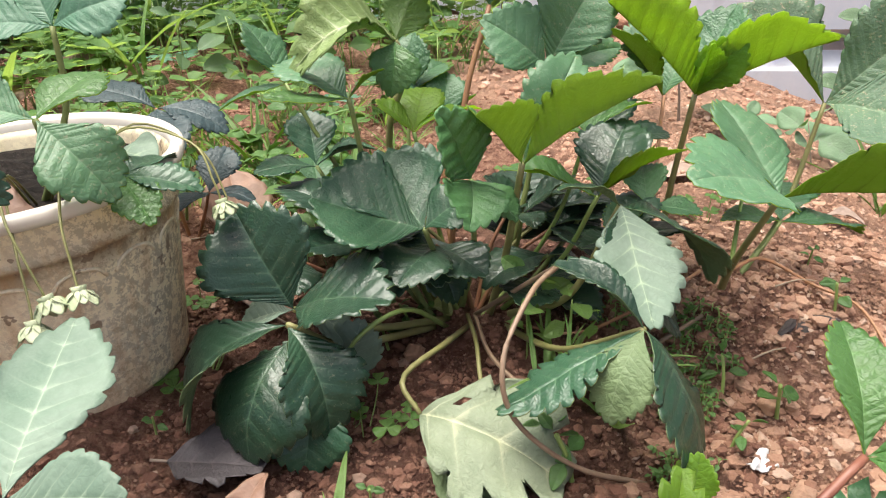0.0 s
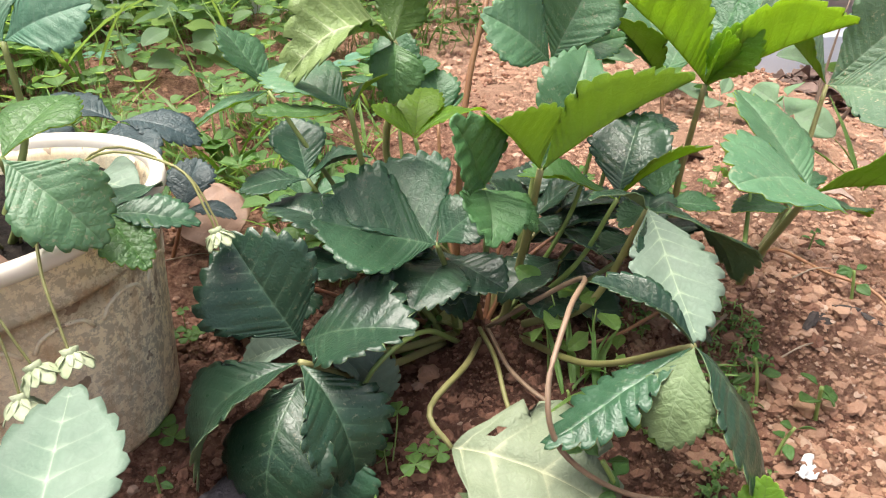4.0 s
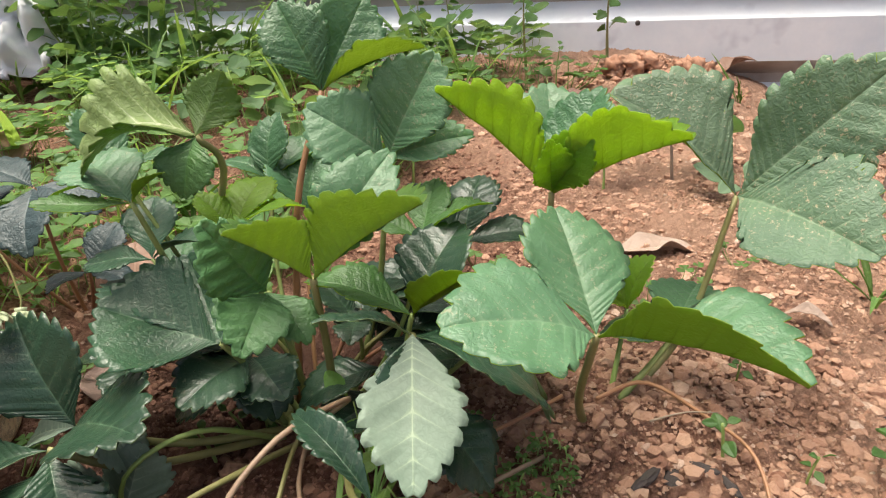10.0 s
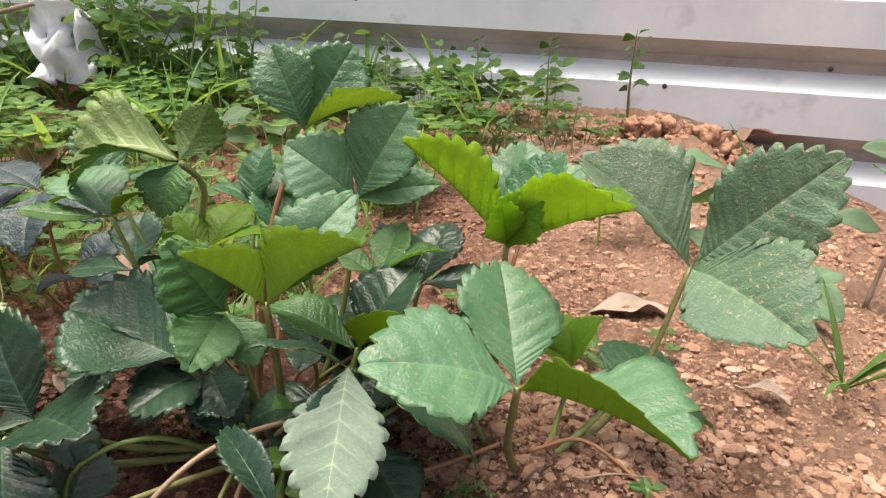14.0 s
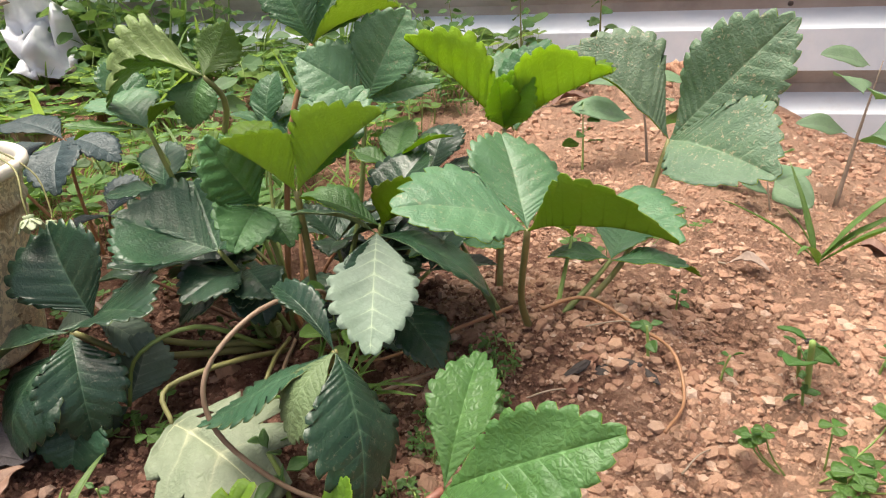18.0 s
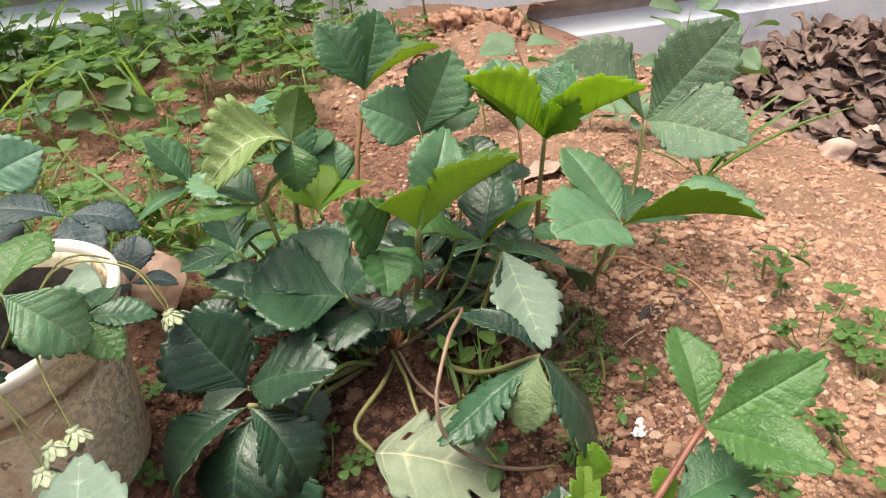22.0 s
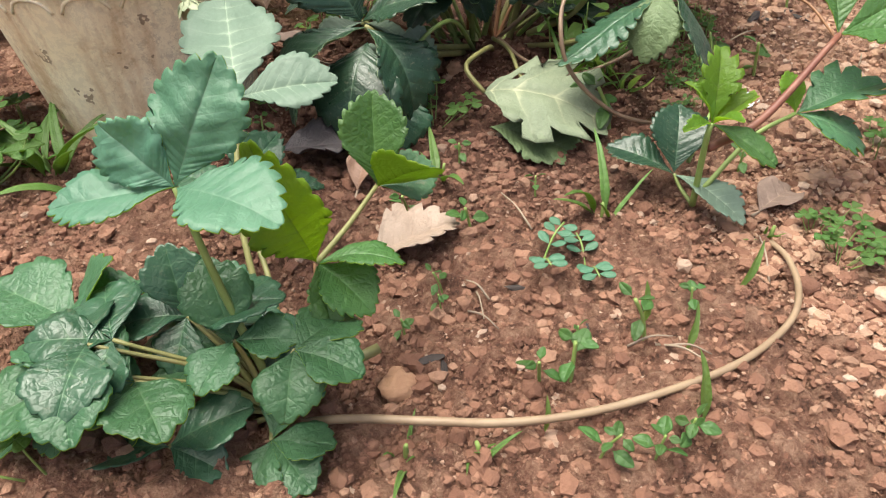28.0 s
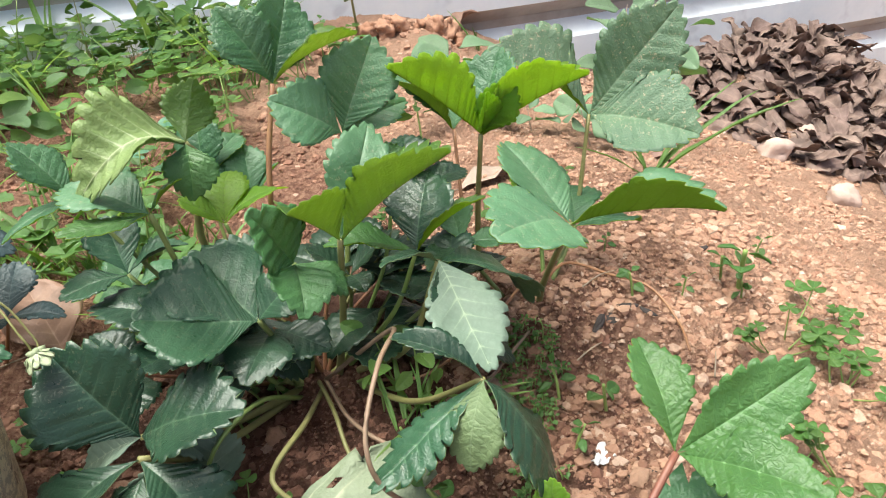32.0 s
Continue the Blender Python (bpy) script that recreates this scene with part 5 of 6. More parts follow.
PLACES = {
    "clover": [(0.374, 0.34, 0.95), (0.38, 0.295, 0.95), (0.387, 0.349, 1.0), (0.39, 0.293, 0.95), (0.332, 0.231, 0.95), (0.299, 0.247, 0.95), (0.256, 0.225, 0.7), (0.178, 0.164, 0.6), (0.179, 0.145, 0.6), (0.194, 0.128, 0.6),
               (0.166, 0.129, 0.6), (0.176, 0.166, 0.6), (0.274, 0.205, 0.7), (0.198, 0.106, 0.5), (-0.16, 0.46), (-0.17, 0.41), (-0.13, 0.37), (-0.03, 0.345), (-0.02, 0.33), (0.45, 0.36), (-0.348, 0.408, 1.2), (-0.315, 0.372, 1.2),
               (-0.314, 0.275, 1.2), (-0.29, 0.32, 1.3), (-0.203, 0.397), (-0.182, 0.371), (-0.222, 0.363), (-0.195, 0.461, 1.2), (-0.193, 0.352, 1.1), (-0.198, 0.394), (-0.2, 0.055), (-0.235, 0.06), (0.37, 0.70), (0.31, 0.66),
               (0.28, 0.62), (0.12, 0.72), (0.17, 0.69), (0.191, 1.433, 2.2), (0.061, 1.482, 2.2), (-0.002, 1.37, 2.0), (0.1, 1.3, 1.5), (0.16, 1.36, 1.8), (0.22, 1.42, 1.6), (0.05, 1.25, 1.4), (0.48, 0.26), (0.5, 0.32)],
    "seedling": [(0.004, 0.431, 1.9), (-0.011, 0.414, 1.8), (0.013, 0.44, 1.5), (0.101, 0.291, 1.7), (0.397, 0.415, 1.8), (0.391, 0.403), (0.345, 0.42), (0.4, 0.44), (0.03, 0.23, 0.8), (-0.04, 0.152, 0.8), (-0.015, 0.2, 0.7), (-0.063, 0.126, 0.7), (0.015, 0.102, 0.6), (0.076, 0.111, 0.6), (-0.043, 0.14, 0.6), (-0.005, 0.089, 0.8), (0.008, 0.085, 0.8), (0.16, 0.225), (0.2, 0.35), (0.09, 0.3), (-0.01, 0.28), (-0.05, 0.23), (-0.3, 0.2),
                 (-0.27, 0.16), (0.05, 0.1), (0.3, 0.42), (-0.14, 0.32), (0.19, 0.31), (0.225, 0.33), (0.33, 0.52), (0.46, 0.47)],
    "grass": [(0.53, 1.40), (-0.07, 0.58), (-0.19, 0.7), (0.06, 1.32), (-0.05, 0.72), (-0.02, 0.66), (-0.26, 0.12)],
    "fern": [(0.039, 0.156, 1.15), (0.014, 0.159, 0.9), (-0.45, 0.95), (-0.5, 1.0), (-0.4, 0.9), (0.25, 0.13)],
    "broad": [(-0.12, 0.62), (-0.16, 0.7), (-0.08, 0.68), (-0.22, 0.6), (-0.25, 0.66), (-0.3, 0.72), (-0.28, 0.8), (-0.35, 0.78), (-0.2, 0.78), (-0.1, 0.8), (-0.15, 0.86), (0.0, 1.2), (0.08, 1.28), (0.14, 1.33), (0.2, 1.36),
              (0.05, 1.4), (-0.05, 1.1), (0.26, 0.9), (-0.32, 0.6), (-0.38, 0.65)],
    "tall": [(0.14, 1.5), (-0.11, 1.72), (-0.02, 1.64), (0.3, 1.52), (-0.25, 1.6)],
}
for kind, makers in KINDS.items():
    made = [make_weed(n, fn(), lab, cat, grp) for n, fn, lab, cat, grp in makers]
    for i, (x, y, *scale) in enumerate(PLACES[kind]):
        size = wr.uniform(0.8, 1.2) * (scale[0] if scale else 0.8 if kind == "clover" else 1.0)
        m = stand(x, y, wr.random() * 6.283, size)
        if i < len(made):
            made[i].matrix_basis = m
        else:
            copy_thing(made[i % len(made)], m)

for x, y, h, wide in ((-0.271, 0.292, 0.042, 0.11), (-0.262, 0.286, 0.048, 0.1), (-0.29, 0.31, 0.03, 0.12), (-0.235, 0.25, 0.024, 0.18)):
    w = make_weed("grass_tuft", grass_data(wr, 5, h, wide, 1.6), "flat tuft of wide light green grass by the pot", "grass", "grass tufts")
    w.matrix_basis = stand(x, y, wr.random() * 6)

# the two large-leaved weeds on the right and the shrubby one by the fence
for x, y, h, size in ((0.345, 0.93, 0.10, 0.085), (0.59, 0.95, 0.17, 0.08), (0.41, 0.86, 0.03, 0.05), (0.70, 1.05, 0.17, 0.08), (0.47, 0.80, 0.05, 0.06)):
    w = make_weed("broadleaf_weed", broadleaf_data(wr, h, size, 3, "twig", "sage"), "weed with wide soft green leaves on a dark stem", "weed", "wide-leaved weeds")
    w.matrix_basis = stand(x, y, wr.random() * 6)
for x, y, h in ((0.064, 0.203, 0.042), (-0.023, 0.263, 0.028), (0.15, 0.165, 0.02), (0.2, 0.11, 0.016)):
    w = make_weed("grass_tuft", grass_data(wr, 5, h * 0.8, 0.09, 1.3), "small flat grass sprout on bare soil", "grass", "grass tufts")
    w.matrix_basis = stand(x, y, wr.random() * 6)
for x, y, h in ((0.483, 0.679, 0.10), (0.09, 0.362, 0.045), (0.108, 0.36, 0.04), (-0.17, 0.70, 0.10), (-0.06, 0.60, 0.10)):
    w = make_weed("grass_tuft", grass_data(wr, 7, h, 0.045, 1.2), "tall tuft of light green grass", "grass", "grass tufts")
    w.matrix_basis = stand(x, y, wr.random() * 6)


def joined(name, items, label, category, kind):
    """Many small pieces joined into one mesh."""
    verts, faces, idx, vein, used = [], [], [], [], []
    for (v, f), stem, blades, m in items:
        pieces = [(v, f, None, None, STEM[stem])] + [(b[0], b[1], b[2], b[3], LEAF[b[4]]) for b in blades]
        for pv, pf, pi, pvein, material in pieces:
            if material not in used:
                used.append(material)
            o = len(verts)
            verts += [m @ q for q in pv]
            faces += [tuple(o + k for k in fc) for fc in pf]
            idx += [used.index(material)] * len(pf)
            vein += list(pvein) if pvein else [0.0] * len(pv)
    me = mesh_from(name, verts, faces, used, idx, vein)
    return tagged(new(name, me), label, category, kind=kind)


pr = random.Random(11)
LIGHT[0] = True
bank = {"broad": [broadleaf_data(pr, pr.uniform(0.03, 0.10), pr.uniform(0.035, 0.055), pr.randint(2, 4), "lime", ("weed", "weed", "herb")[k % 3]) for k in range(9)],
        "tall": [broadleaf_data(pr, pr.uniform(0.08, 0.15), pr.uniform(0.04, 0.06), 4, "lime", "weed", 0.02) for _ in range(7)],
        "high": [broadleaf_data(pr, pr.uniform(0.15, 0.27), pr.uniform(0.04, 0.06), 7, "lime", "weed", 0.02) for _ in range(7)],
        "clover": [clover_data(pr, 8, 0.05, 0.07, 0.019) for _ in range(4)],
        "grass": [grass_data(pr, 5, pr.uniform(0.1, 0.22), 0.038, 1.0) for _ in range(7)],
        "fern": [fern_data(pr, 4, 0.06) for _ in range(3)]}
items = []
tries = 0
while len(items) < 1450 and tries < 9000:
    tries += 1
    x, y = pr.uniform(-1.75, 0.12), pr.uniform(0.72, 1.82)
    line = 1.28 + 0.30 * (x + 0.5)
    dense = ease(line - 0.42, line + 0.12, y) if x > -0.65 else ease(0.75, 1.05, y)
    if x > -0.25:
        dense *= 0.75
    if x > 0:
        dense *= 0.3
    dense = max(dense, 0.10 if x < -0.05 else 0.02)
    if pr.random() > dense:
        continue
    if x < -0.6 and y > 1.1 and abs((x + 0.25) * 0.72 - (0.66 - y) * 0.69) < 0.07:
        continue
    back = ease(1.15, 1.6, y)
    kind = pr.choices(["broad", "tall", "high", "clover", "grass", "fern"], [4.0, 0.2 + 1.6 * back, 0.9 * back * ease(-0.35, -0.7, x), 4.5, 1.2, 0.5])[0]
    for (st, stem, blades) in pr.choice(bank[kind]):
        items.append((st, stem, blades, stand(x, y, pr.random() * 6.283, pr.uniform(0.8, 1.35))))
small = [broadleaf_data(pr, pr.uniform(0.015, 0.04), pr.uniform(0.014, 0.026), 2) for _ in range(6)]
thin = [grass_data(pr, 6, pr.uniform(0.04, 0.1), 0.04, 1.0) for _ in range(5)]
for _ in range(340):
    x, y = pr.uniform(-0.5, -0.02), pr.uniform(0.52, 1.05)
    if (x + 0.2) ** 2 + (y - 0.38) ** 2 < 0.02 or noise.noise(Vector((x * 9, y * 9, 2))) < -0.15:
        continue
    data = pr.choices([pr.choice(small), pr.choice(thin), pr.choice(bank["clover"])], [5, 3, 1.0])[0]
    for (st, stem, blades) in data:
        items.append((st, stem, blades, stand(x, y, pr.random() * 6.283, pr.uniform(0.5, 1.0))))
for _ in range(48):
    x, y = pr.uniform(-1.5, -0.5), pr.uniform(1.52, 1.8)
    for (st, stem, blades) in pr.choice(bank[pr.choice(["high", "high", "grass"])]):
        items.append((st, stem, blades, stand(x, y, pr.random() * 6.283, pr.uniform(0.9, 1.4) * (1.0 if x < -0.6 else 0.75))))
joined("weed_patch", items, "dense patch of mixed green weeds and clover", "weeds", "stuff")

# bright weeds in the shade of the main plant
for x, y, h, size, pairs in ((0.098, 0.402, 0.04, 0.03, 2), (0.112, 0.392, 0.034, 0.026, 2), (0.084, 0.392, 0.03, 0.022, 2), (0.125, 0.372, 0.024, 0.018, 2)):
    w = make_weed("weed", broadleaf_data(wr, h, size, pairs, "lime", "grass"), "bright green weed with rounded leaves", "weed", "broadleaf weeds")
    w.matrix_basis = stand(x, y, wr.random() * 6)
for x, y, h in ((0.105, 0.38, 0.03), (0.12, 0.36, 0.028), (0.126, 0.34, 0.032)):
    w = make_weed("grass_tuft", grass_data(wr, 5, h, 0.1, 1.2), "small tuft of light green grass", "grass", "grass tufts")
    w.matrix_basis = stand(x, y, wr.random() * 6)

for x, y, h, lean, turn in ((0.052, 0.111, 0.026, 0.1, 1.5), (0.064, 0.09, 0.024, 0.6, 0.9), (0.056, 0.052, 0.03, 0.5, 1.5), (0.107, 0.124, 0.028, 0.7, 0.6), (-0.011, 0.06, 0.018, 0.3, 1.2), (0.126, 0.346, 0.045, 1.0, -1.4)):
    base = spot(x, y, -0.002)
    sprout = thing("grass_sprout", base, "single light green grass blade on bare soil", "grass", "grass sprouts")
    tip = base + Vector((math.cos(turn) * math.sin(lean), math.sin(turn) * math.sin(lean), math.cos(lean))) * h
    verts, faces, idx, vein, kind = weed_leaf(None, base, tip, "grass", width=0.17, arch=0.08, widest=0.4, blunt=1.2, fold=22, up=(0.2, -1, 0.4), seed=int(x * 1000) + 70)
    part("blade", mesh_from("blade", verts, faces, [LEAF[kind], LEAF[kind]], idx, vein), sprout)
    v, f = tube([base - Vector((0, 0, 0.003)), base.lerp(tip, 0.12)], 0.0009, 0.0007, 3, 6)
    part("stem", mesh_from("stem", v, f, [STEM["lime"]]), sprout)

# tiny creeping herb mats
mats_items = []
for cx, cy, r, n in ((0.193, 0.385, 0.028, 60), (0.175, 0.345, 0.02, 36), (0.15, 0.42, 0.02, 20), (-0.26, 0.1, 0.025, 30), (0.16, 0.295, 0.018, 20)):
    for _ in range(n):
        a, q = pr.random() * 6.283, r * pr.random() ** 0.5
        for (st, stem, blades) in broadleaf_data(pr, 0.007, 0.0052, 2):
            mats_items.append((st, stem, blades, stand(cx + q * math.cos(a), cy + q * math.sin(a), a)))
joined("creeping_herb", mats_items, "low mats of tiny creeping green herbs", "weeds", "stuff")


LIGHT[0] = False


# ---- dry leaves, litter and scraps ----
def dry_leaf(x, y, length, turn, tilt, kind="brown", lift=0.004, curl=0.12, label="dry brown fallen leaf lying on soil", width=0.5, roll=0.0, tooth=0.0):
    d = Vector((math.cos(turn) * math.cos(tilt), math.sin(turn) * math.cos(tilt), math.sin(tilt)))
    b = spot(x, y, lift)
    SEED[0] += 1
    verts, faces, idx, vein = blade(b, b + d * length, width=width, teeth=7, tooth=tooth, fold=16, arch=curl, ripple=0.12, widest=0.45, wedge=1.3, blunt=1.5, seed=SEED[0], roll=roll, cup=0.06)
    ob = thing("dry_leaf", b, label, "dry leaf", "fallen leaves")
    part("blade", mesh_from("blade", verts, faces, [LEAF[kind], LEAF[kind]], idx, vein), ob)
    v, f = tube([b - d * length * 0.16, b + d * length * 0.02], 0.0009, 0.0007, 4, 6)
    part("stalk", mesh_from("stalk", v, f, [STEM["twig"]]), ob)


dry_leaf(0.255, 0.735, 0.08, 0.15, -0.03, "tan", lift=0.002, curl=0.05, label="curled pinkish tan dry leaf on soil", width=0.45)
dry_leaf(0.385, 0.615, 0.034, -0.6, 0.05, "tan", label="narrow rolled tan dry leaf", width=0.3, curl=0.2)
dry_leaf(-0.148, 0.553, 0.07, 2.0, 0.6, "brown", width=0.8, curl=0.04, label="brown dry leaf leaning by the pot")
dry_leaf(-0.10, 0.45, 0.05, 2.6, 0.2, "litter", width=0.55, label="dark purple withered leaf")
dry_leaf(-0.080, 0.256, 0.034, 1.2, 0.35, "brown", label="folded light brown dry leaf", width=0.5)
dry_leaf(-0.075, 0.186, 0.046, 0.3, 0.1, "tan", label="flat pinkish tan dry leaf with a ragged edge", width=0.8, curl=0.06, tooth=0.035)
dry_leaf(0.013, 0.455, 0.026, -0.8, 0.2, "olive", label="small yellowing dead leaf under the plant", width=0.7)
dry_leaf(0.152, 0.184, 0.03, 0.4, 0.05, "litter", label="grey withered leaf scrap", width=0.8)
dry_leaf(-0.128, 0.302, 0.05, -0.1, 0.0, "withered", label="flat black-grey withered leaf under the plant", width=0.8, curl=0.02, tooth=0.05)
dry_leaf(-0.338, 0.335, 0.105, 1.45, 0.75, "brown", label="large brown dry leaf leaning beside the pot", width=0.75, lift=-0.006)
dry_leaf(-0.365, 0.245, 0.085, 0.75, 0.12, "brown", label="large flat brown dry leaf beside the pot", width=0.85, curl=0.05)
dry_leaf(-0.33, 0.53, 0.09, 2.7, 0.2, "brown", label="large brown dry leaf behind the pot", width=0.6)
dry_leaf(-0.62, 0.95, 0.13, 1.9, 0.3, "brown", label="large brown dry leaf among weeds", width=0.6)
dry_leaf(-0.7, 1.2, 0.14, 0.5, 0.2, "brown", label="large brown dry leaf among weeds", width=0.6)
dry_leaf(0.6, 0.78, 0.05, 2.3, 0.1, "brown", label="brown dry leaf on the slope", width=0.45)
dry_leaf(0.2, 1.3, 0.07, 0.2, 0.1, "brown", label="brown dry leaf by the mound")
dry_leaf(-0.10, 1.62, 0.14, 0.1, 0.25, "litter", label="dark dry leaf by the fence")
dry_leaf(0.5, 1.5, 0.08, 0.3, 0.3, "brown", label="brown dry leaf by the fence")

dry_leaf(-0.226, 0.342, 0.05, -0.25, 0.0, "brown", lift=0.122, curl=0.03, label="brown dry leaf lying on the potting soil", width=0.6)
dry_leaf(-0.172, 0.408, 0.04, -0.5, 0.2, "pale", lift=0.125, curl=0.15, label="papery whitish withered leaf in the pot", width=0.9)

# heap of dead leaves
heap = thing("leaf_heap", V(HX, HY, gz(HX, HY) - 0.2), "heap of grey-brown dead leaves by the fence", "leaf heap")
hr = random.Random(5)
shapes = []
for k in range(10):
    verts, faces, idx, vein = blade(Vector((0, 0, 0)), Vector((0.075, 0, 0)), width=hr.uniform(0.4, 0.7), teeth=3, M=2, tooth=0.0, fold=hr.uniform(-10, 25), arch=hr.uniform(-0.1, 0.25), ripple=0.25,
                                    widest=0.45, wedge=1.3, blunt=1.5, seed=900 + k)
    shapes.append(mesh_from("dead_leaf", verts, faces, [LEAF["litter"], LEAF["litter"]], idx, vein))


def heap_spot():
    a, q = hr.random() * 6.283, 0.46 * hr.random() ** 0.62
    x, y = HX + q * 1.1 * math.cos(a), HY + q * 1.1 * math.sin(a)
    return x, y


placed = 0
while placed < 290:
    x, y = heap_spot()
    if x > 1.9 or y > 1.78 or x < 0.95:
        continue
    ob = new("dead_leaf", hr.choice(shapes))
    ob.parent = heap
    ob.matrix_parent_inverse = Matrix.Translation(-heap.location)
    ob.matrix_basis = Matrix.LocRotScale(spot(x, y, hr.uniform(0.002, 0.03)), Euler((hr.uniform(-0.7, 0.7), hr.uniform(-0.7, 0.7), hr.random() * 6.283)), Vector((1, 1, 1)) * hr.uniform(0.6, 1.1))
    placed += 1
extra = []
for _ in range(2200):
    a = hr.random() * 6.283
    x, y = heap_spot() if hr.random() < 0.75 else (hr.uniform(1.2, 1.9), hr.uniform(1.1, 1.75))
    if y > 1.8 or x < 0.92:
        continue
    m = Matrix.LocRotScale(spot(x, y, hr.uniform(0.0, 0.02)), Euler((hr.uniform(-0.6, 0.6), hr.uniform(-0.6, 0.6), a)), Vector((1, 1, 1)) * hr.uniform(0.5, 1.0))
    me = hr.choice(shapes)
    extra.append((m, me))
ev, ef, ein = [], [], []
for m, me in extra:
    o = len(ev)
    ev += [m @ q.co for q in me.vertices]
    ef += [tuple(o + k for k in p.vertices) for p in me.polygons]
    ein += [d.value for d in me.attributes["vein"].data]
tagged(part("dead_leaf", mesh_from("dead_leaf", ev, ef, [LEAF["litter"]], None, ein), heap), kind="stuff")


def rock_mesh(name, seed, material, detail=2, rough=0.35):
    bm = bmesh.new()
    bmesh.ops.create_icosphere(bm, subdivisions=detail, radius=1.0)
    o = Vector((seed * 7.1, seed * 3.3, seed))
    for q in bm.verts:
        d = 1 + rough * noise.noise(q.co * 1.3 + o) + rough * 0.5 * noise.noise(q.co * 3.1 + o) + (rough * 0.3 * noise.noise(q.co * 8 + o) if detail > 2 else 0)
        q.co = Vector((q.co.x * d, q.co.y * d * 0.85, q.co.z * d * 0.7))
    me = bpy.data.meshes.new(name)
    bm.to_mesh(me)
    bm.free()
    me.materials.append(material)
    me.polygons.foreach_set("use_smooth", [detail > 2] * len(me.polygons))
    return me


def stone(x, y, size, seed, label, material=None, squash=1.0):
    ob = tagged(new("stone", rock_mesh("stone", seed, material or STONE, 3, 0.45)), label, "stone", "stones")
    ob.matrix_basis = Matrix.LocRotScale(spot(x, y, size * 0.25), Euler((0.2 * seed, 0.3, seed)), Vector((size, size, size * squash)))


stone(-0.069, 0.096, 0.0085, 1, "rough orange-tan lump of stone on soil", ORANGE)
stone(0.22, 0.335, 0.006, 2, "small orange stone on soil", ORANGE)
stone(0.972, 1.003, 0.030, 3, "pale pinkish stone beside the leaf heap", PALE)
stone(1.12, 1.08, 0.026, 4, "pale pinkish stone beside the leaf heap", PALE)
stone(0.90, 0.77, 0.022, 5, "pale pinkish stone beside the leaf heap", PALE)
stone(0.008, 0.40, 0.007, 7, "small orange stone on soil", ORANGE)
stone(0.145, 0.122, 0.0065, 6, "round brown stone by the runner")
kr = random.Random(17)
clods = [rock_mesh("soil_clod", 20 + k, CLOD, 3, 0.9) for k in range(6)]
for k in range(46):
    cx, cy, r = ((0.345, 1.46, 0.022), (0.465, 1.45, 0.020), (0.40, 1.46, 0.10))[min(k % 5, 2)]
    x, y = kr.gauss(cx, r), kr.gauss(cy, r * 0.8)
    q = (0.009 + 0.012 * kr.random()) if r < 0.05 else (0.004 + 0.010 * kr.random() ** 2)
    ob = tagged(new("soil_clod", kr.choice(clods)), "lump of dug red soil by the fence", "soil clod", "soil clods")
    ob.matrix_basis = Matrix.LocRotScale(spot(x, y, q * 0.4 + (0.012 * kr.random() if r < 0.05 else 0.0)), Euler((kr.random(), kr.random(), kr.random() * 6)), Vector((q, q, q)))

# charred bits, paper scrap, bag and branch
for k, (x, y, s) in enumerate(((0.419, 0.49, 0.012), (0.27, 0.404, 0.016), (0.285, 0.41, 0.012), (0.255, 0.395, 0.012), (0.3, 0.4, 0.009), (-0.054, 0.106, 0.009), (-0.048, 0.101, 0.007), (-0.002, 0.149, 0.007), (0.022, 0.108, 0.008), (0.2, 0.14, 0.01), (0.16, 0.31, 0.008), (-0.15, 0.14, 0.012), (0.22, 0.28, 0.01))):
    ob = tagged(new("charred_wood", rock_mesh("charred_wood", 40 + k, CHAR, 2, 0.6)), "flake of black charred wood on soil", "charcoal", "charred flakes")
    ob.matrix_basis = Matrix.LocRotScale(spot(x, y, 0.001), Euler((0, 0.1, k * 1.3)), Vector((s * 0.75, s * 0.3, s * 0.2)))


def crumple(name, size, seed, material, label, category, m):
    n = 12
    verts, faces = [], []
    for j in range(n + 1):
        for i in range(n + 1):
            x, y = i / n - 0.5, j / n - 0.5
            q = Vector((x * 3, y * 3, seed))
            verts.append(Vector((x * size[0], y * size[1], size[2] * (0.5 + noise.noise(q) + 0.5 * noise.noise(q * 2.6)))) + Vector((noise.noise(q + Vector((9, 0, 0))), noise.noise(q + Vector((0, 9, 0))), 0)) * size[0] * 0.2)
    for j in range(n):
        for i in range(n):
            a = j * (n + 1) + i
            faces.append((a, a + 1, a + n + 2, a + n + 1))
    ob = tagged(new(name, mesh_from(name, verts, faces, [material])), label, category)
    sol = ob.modifiers.new("thickness", "SOLIDIFY")
    sol.thickness = 0.0008
    ob.matrix_basis = m


crumple("paper_scrap", (0.013, 0.009, 0.005), 1, PAPER, "small white torn paper scrap on soil", "paper", stand(0.203, 0.3, 0.3))
crumple("plastic_bag", (0.13, 0.17, 0.10), 2, BAG, "crumpled white plastic bag among weeds", "plastic bag", stand(-1.06, 1.60, 0.4, 1, 0.13) @ Matrix.Rotation(1.1, 4, "X"))
v, f = tube([spot(-1.75, 1.45), V(-1.3, 1.5, 0.24), V(-1.02, 1.55, 0.307), V(-0.82, 1.59, 0.321)], 0.006, 0.004, 20, 8, 0.4)
tagged(new("branch", mesh_from("branch", v, f, [STEM["twig"]])), "dry grey-brown branch leaning over the weeds", "branch")
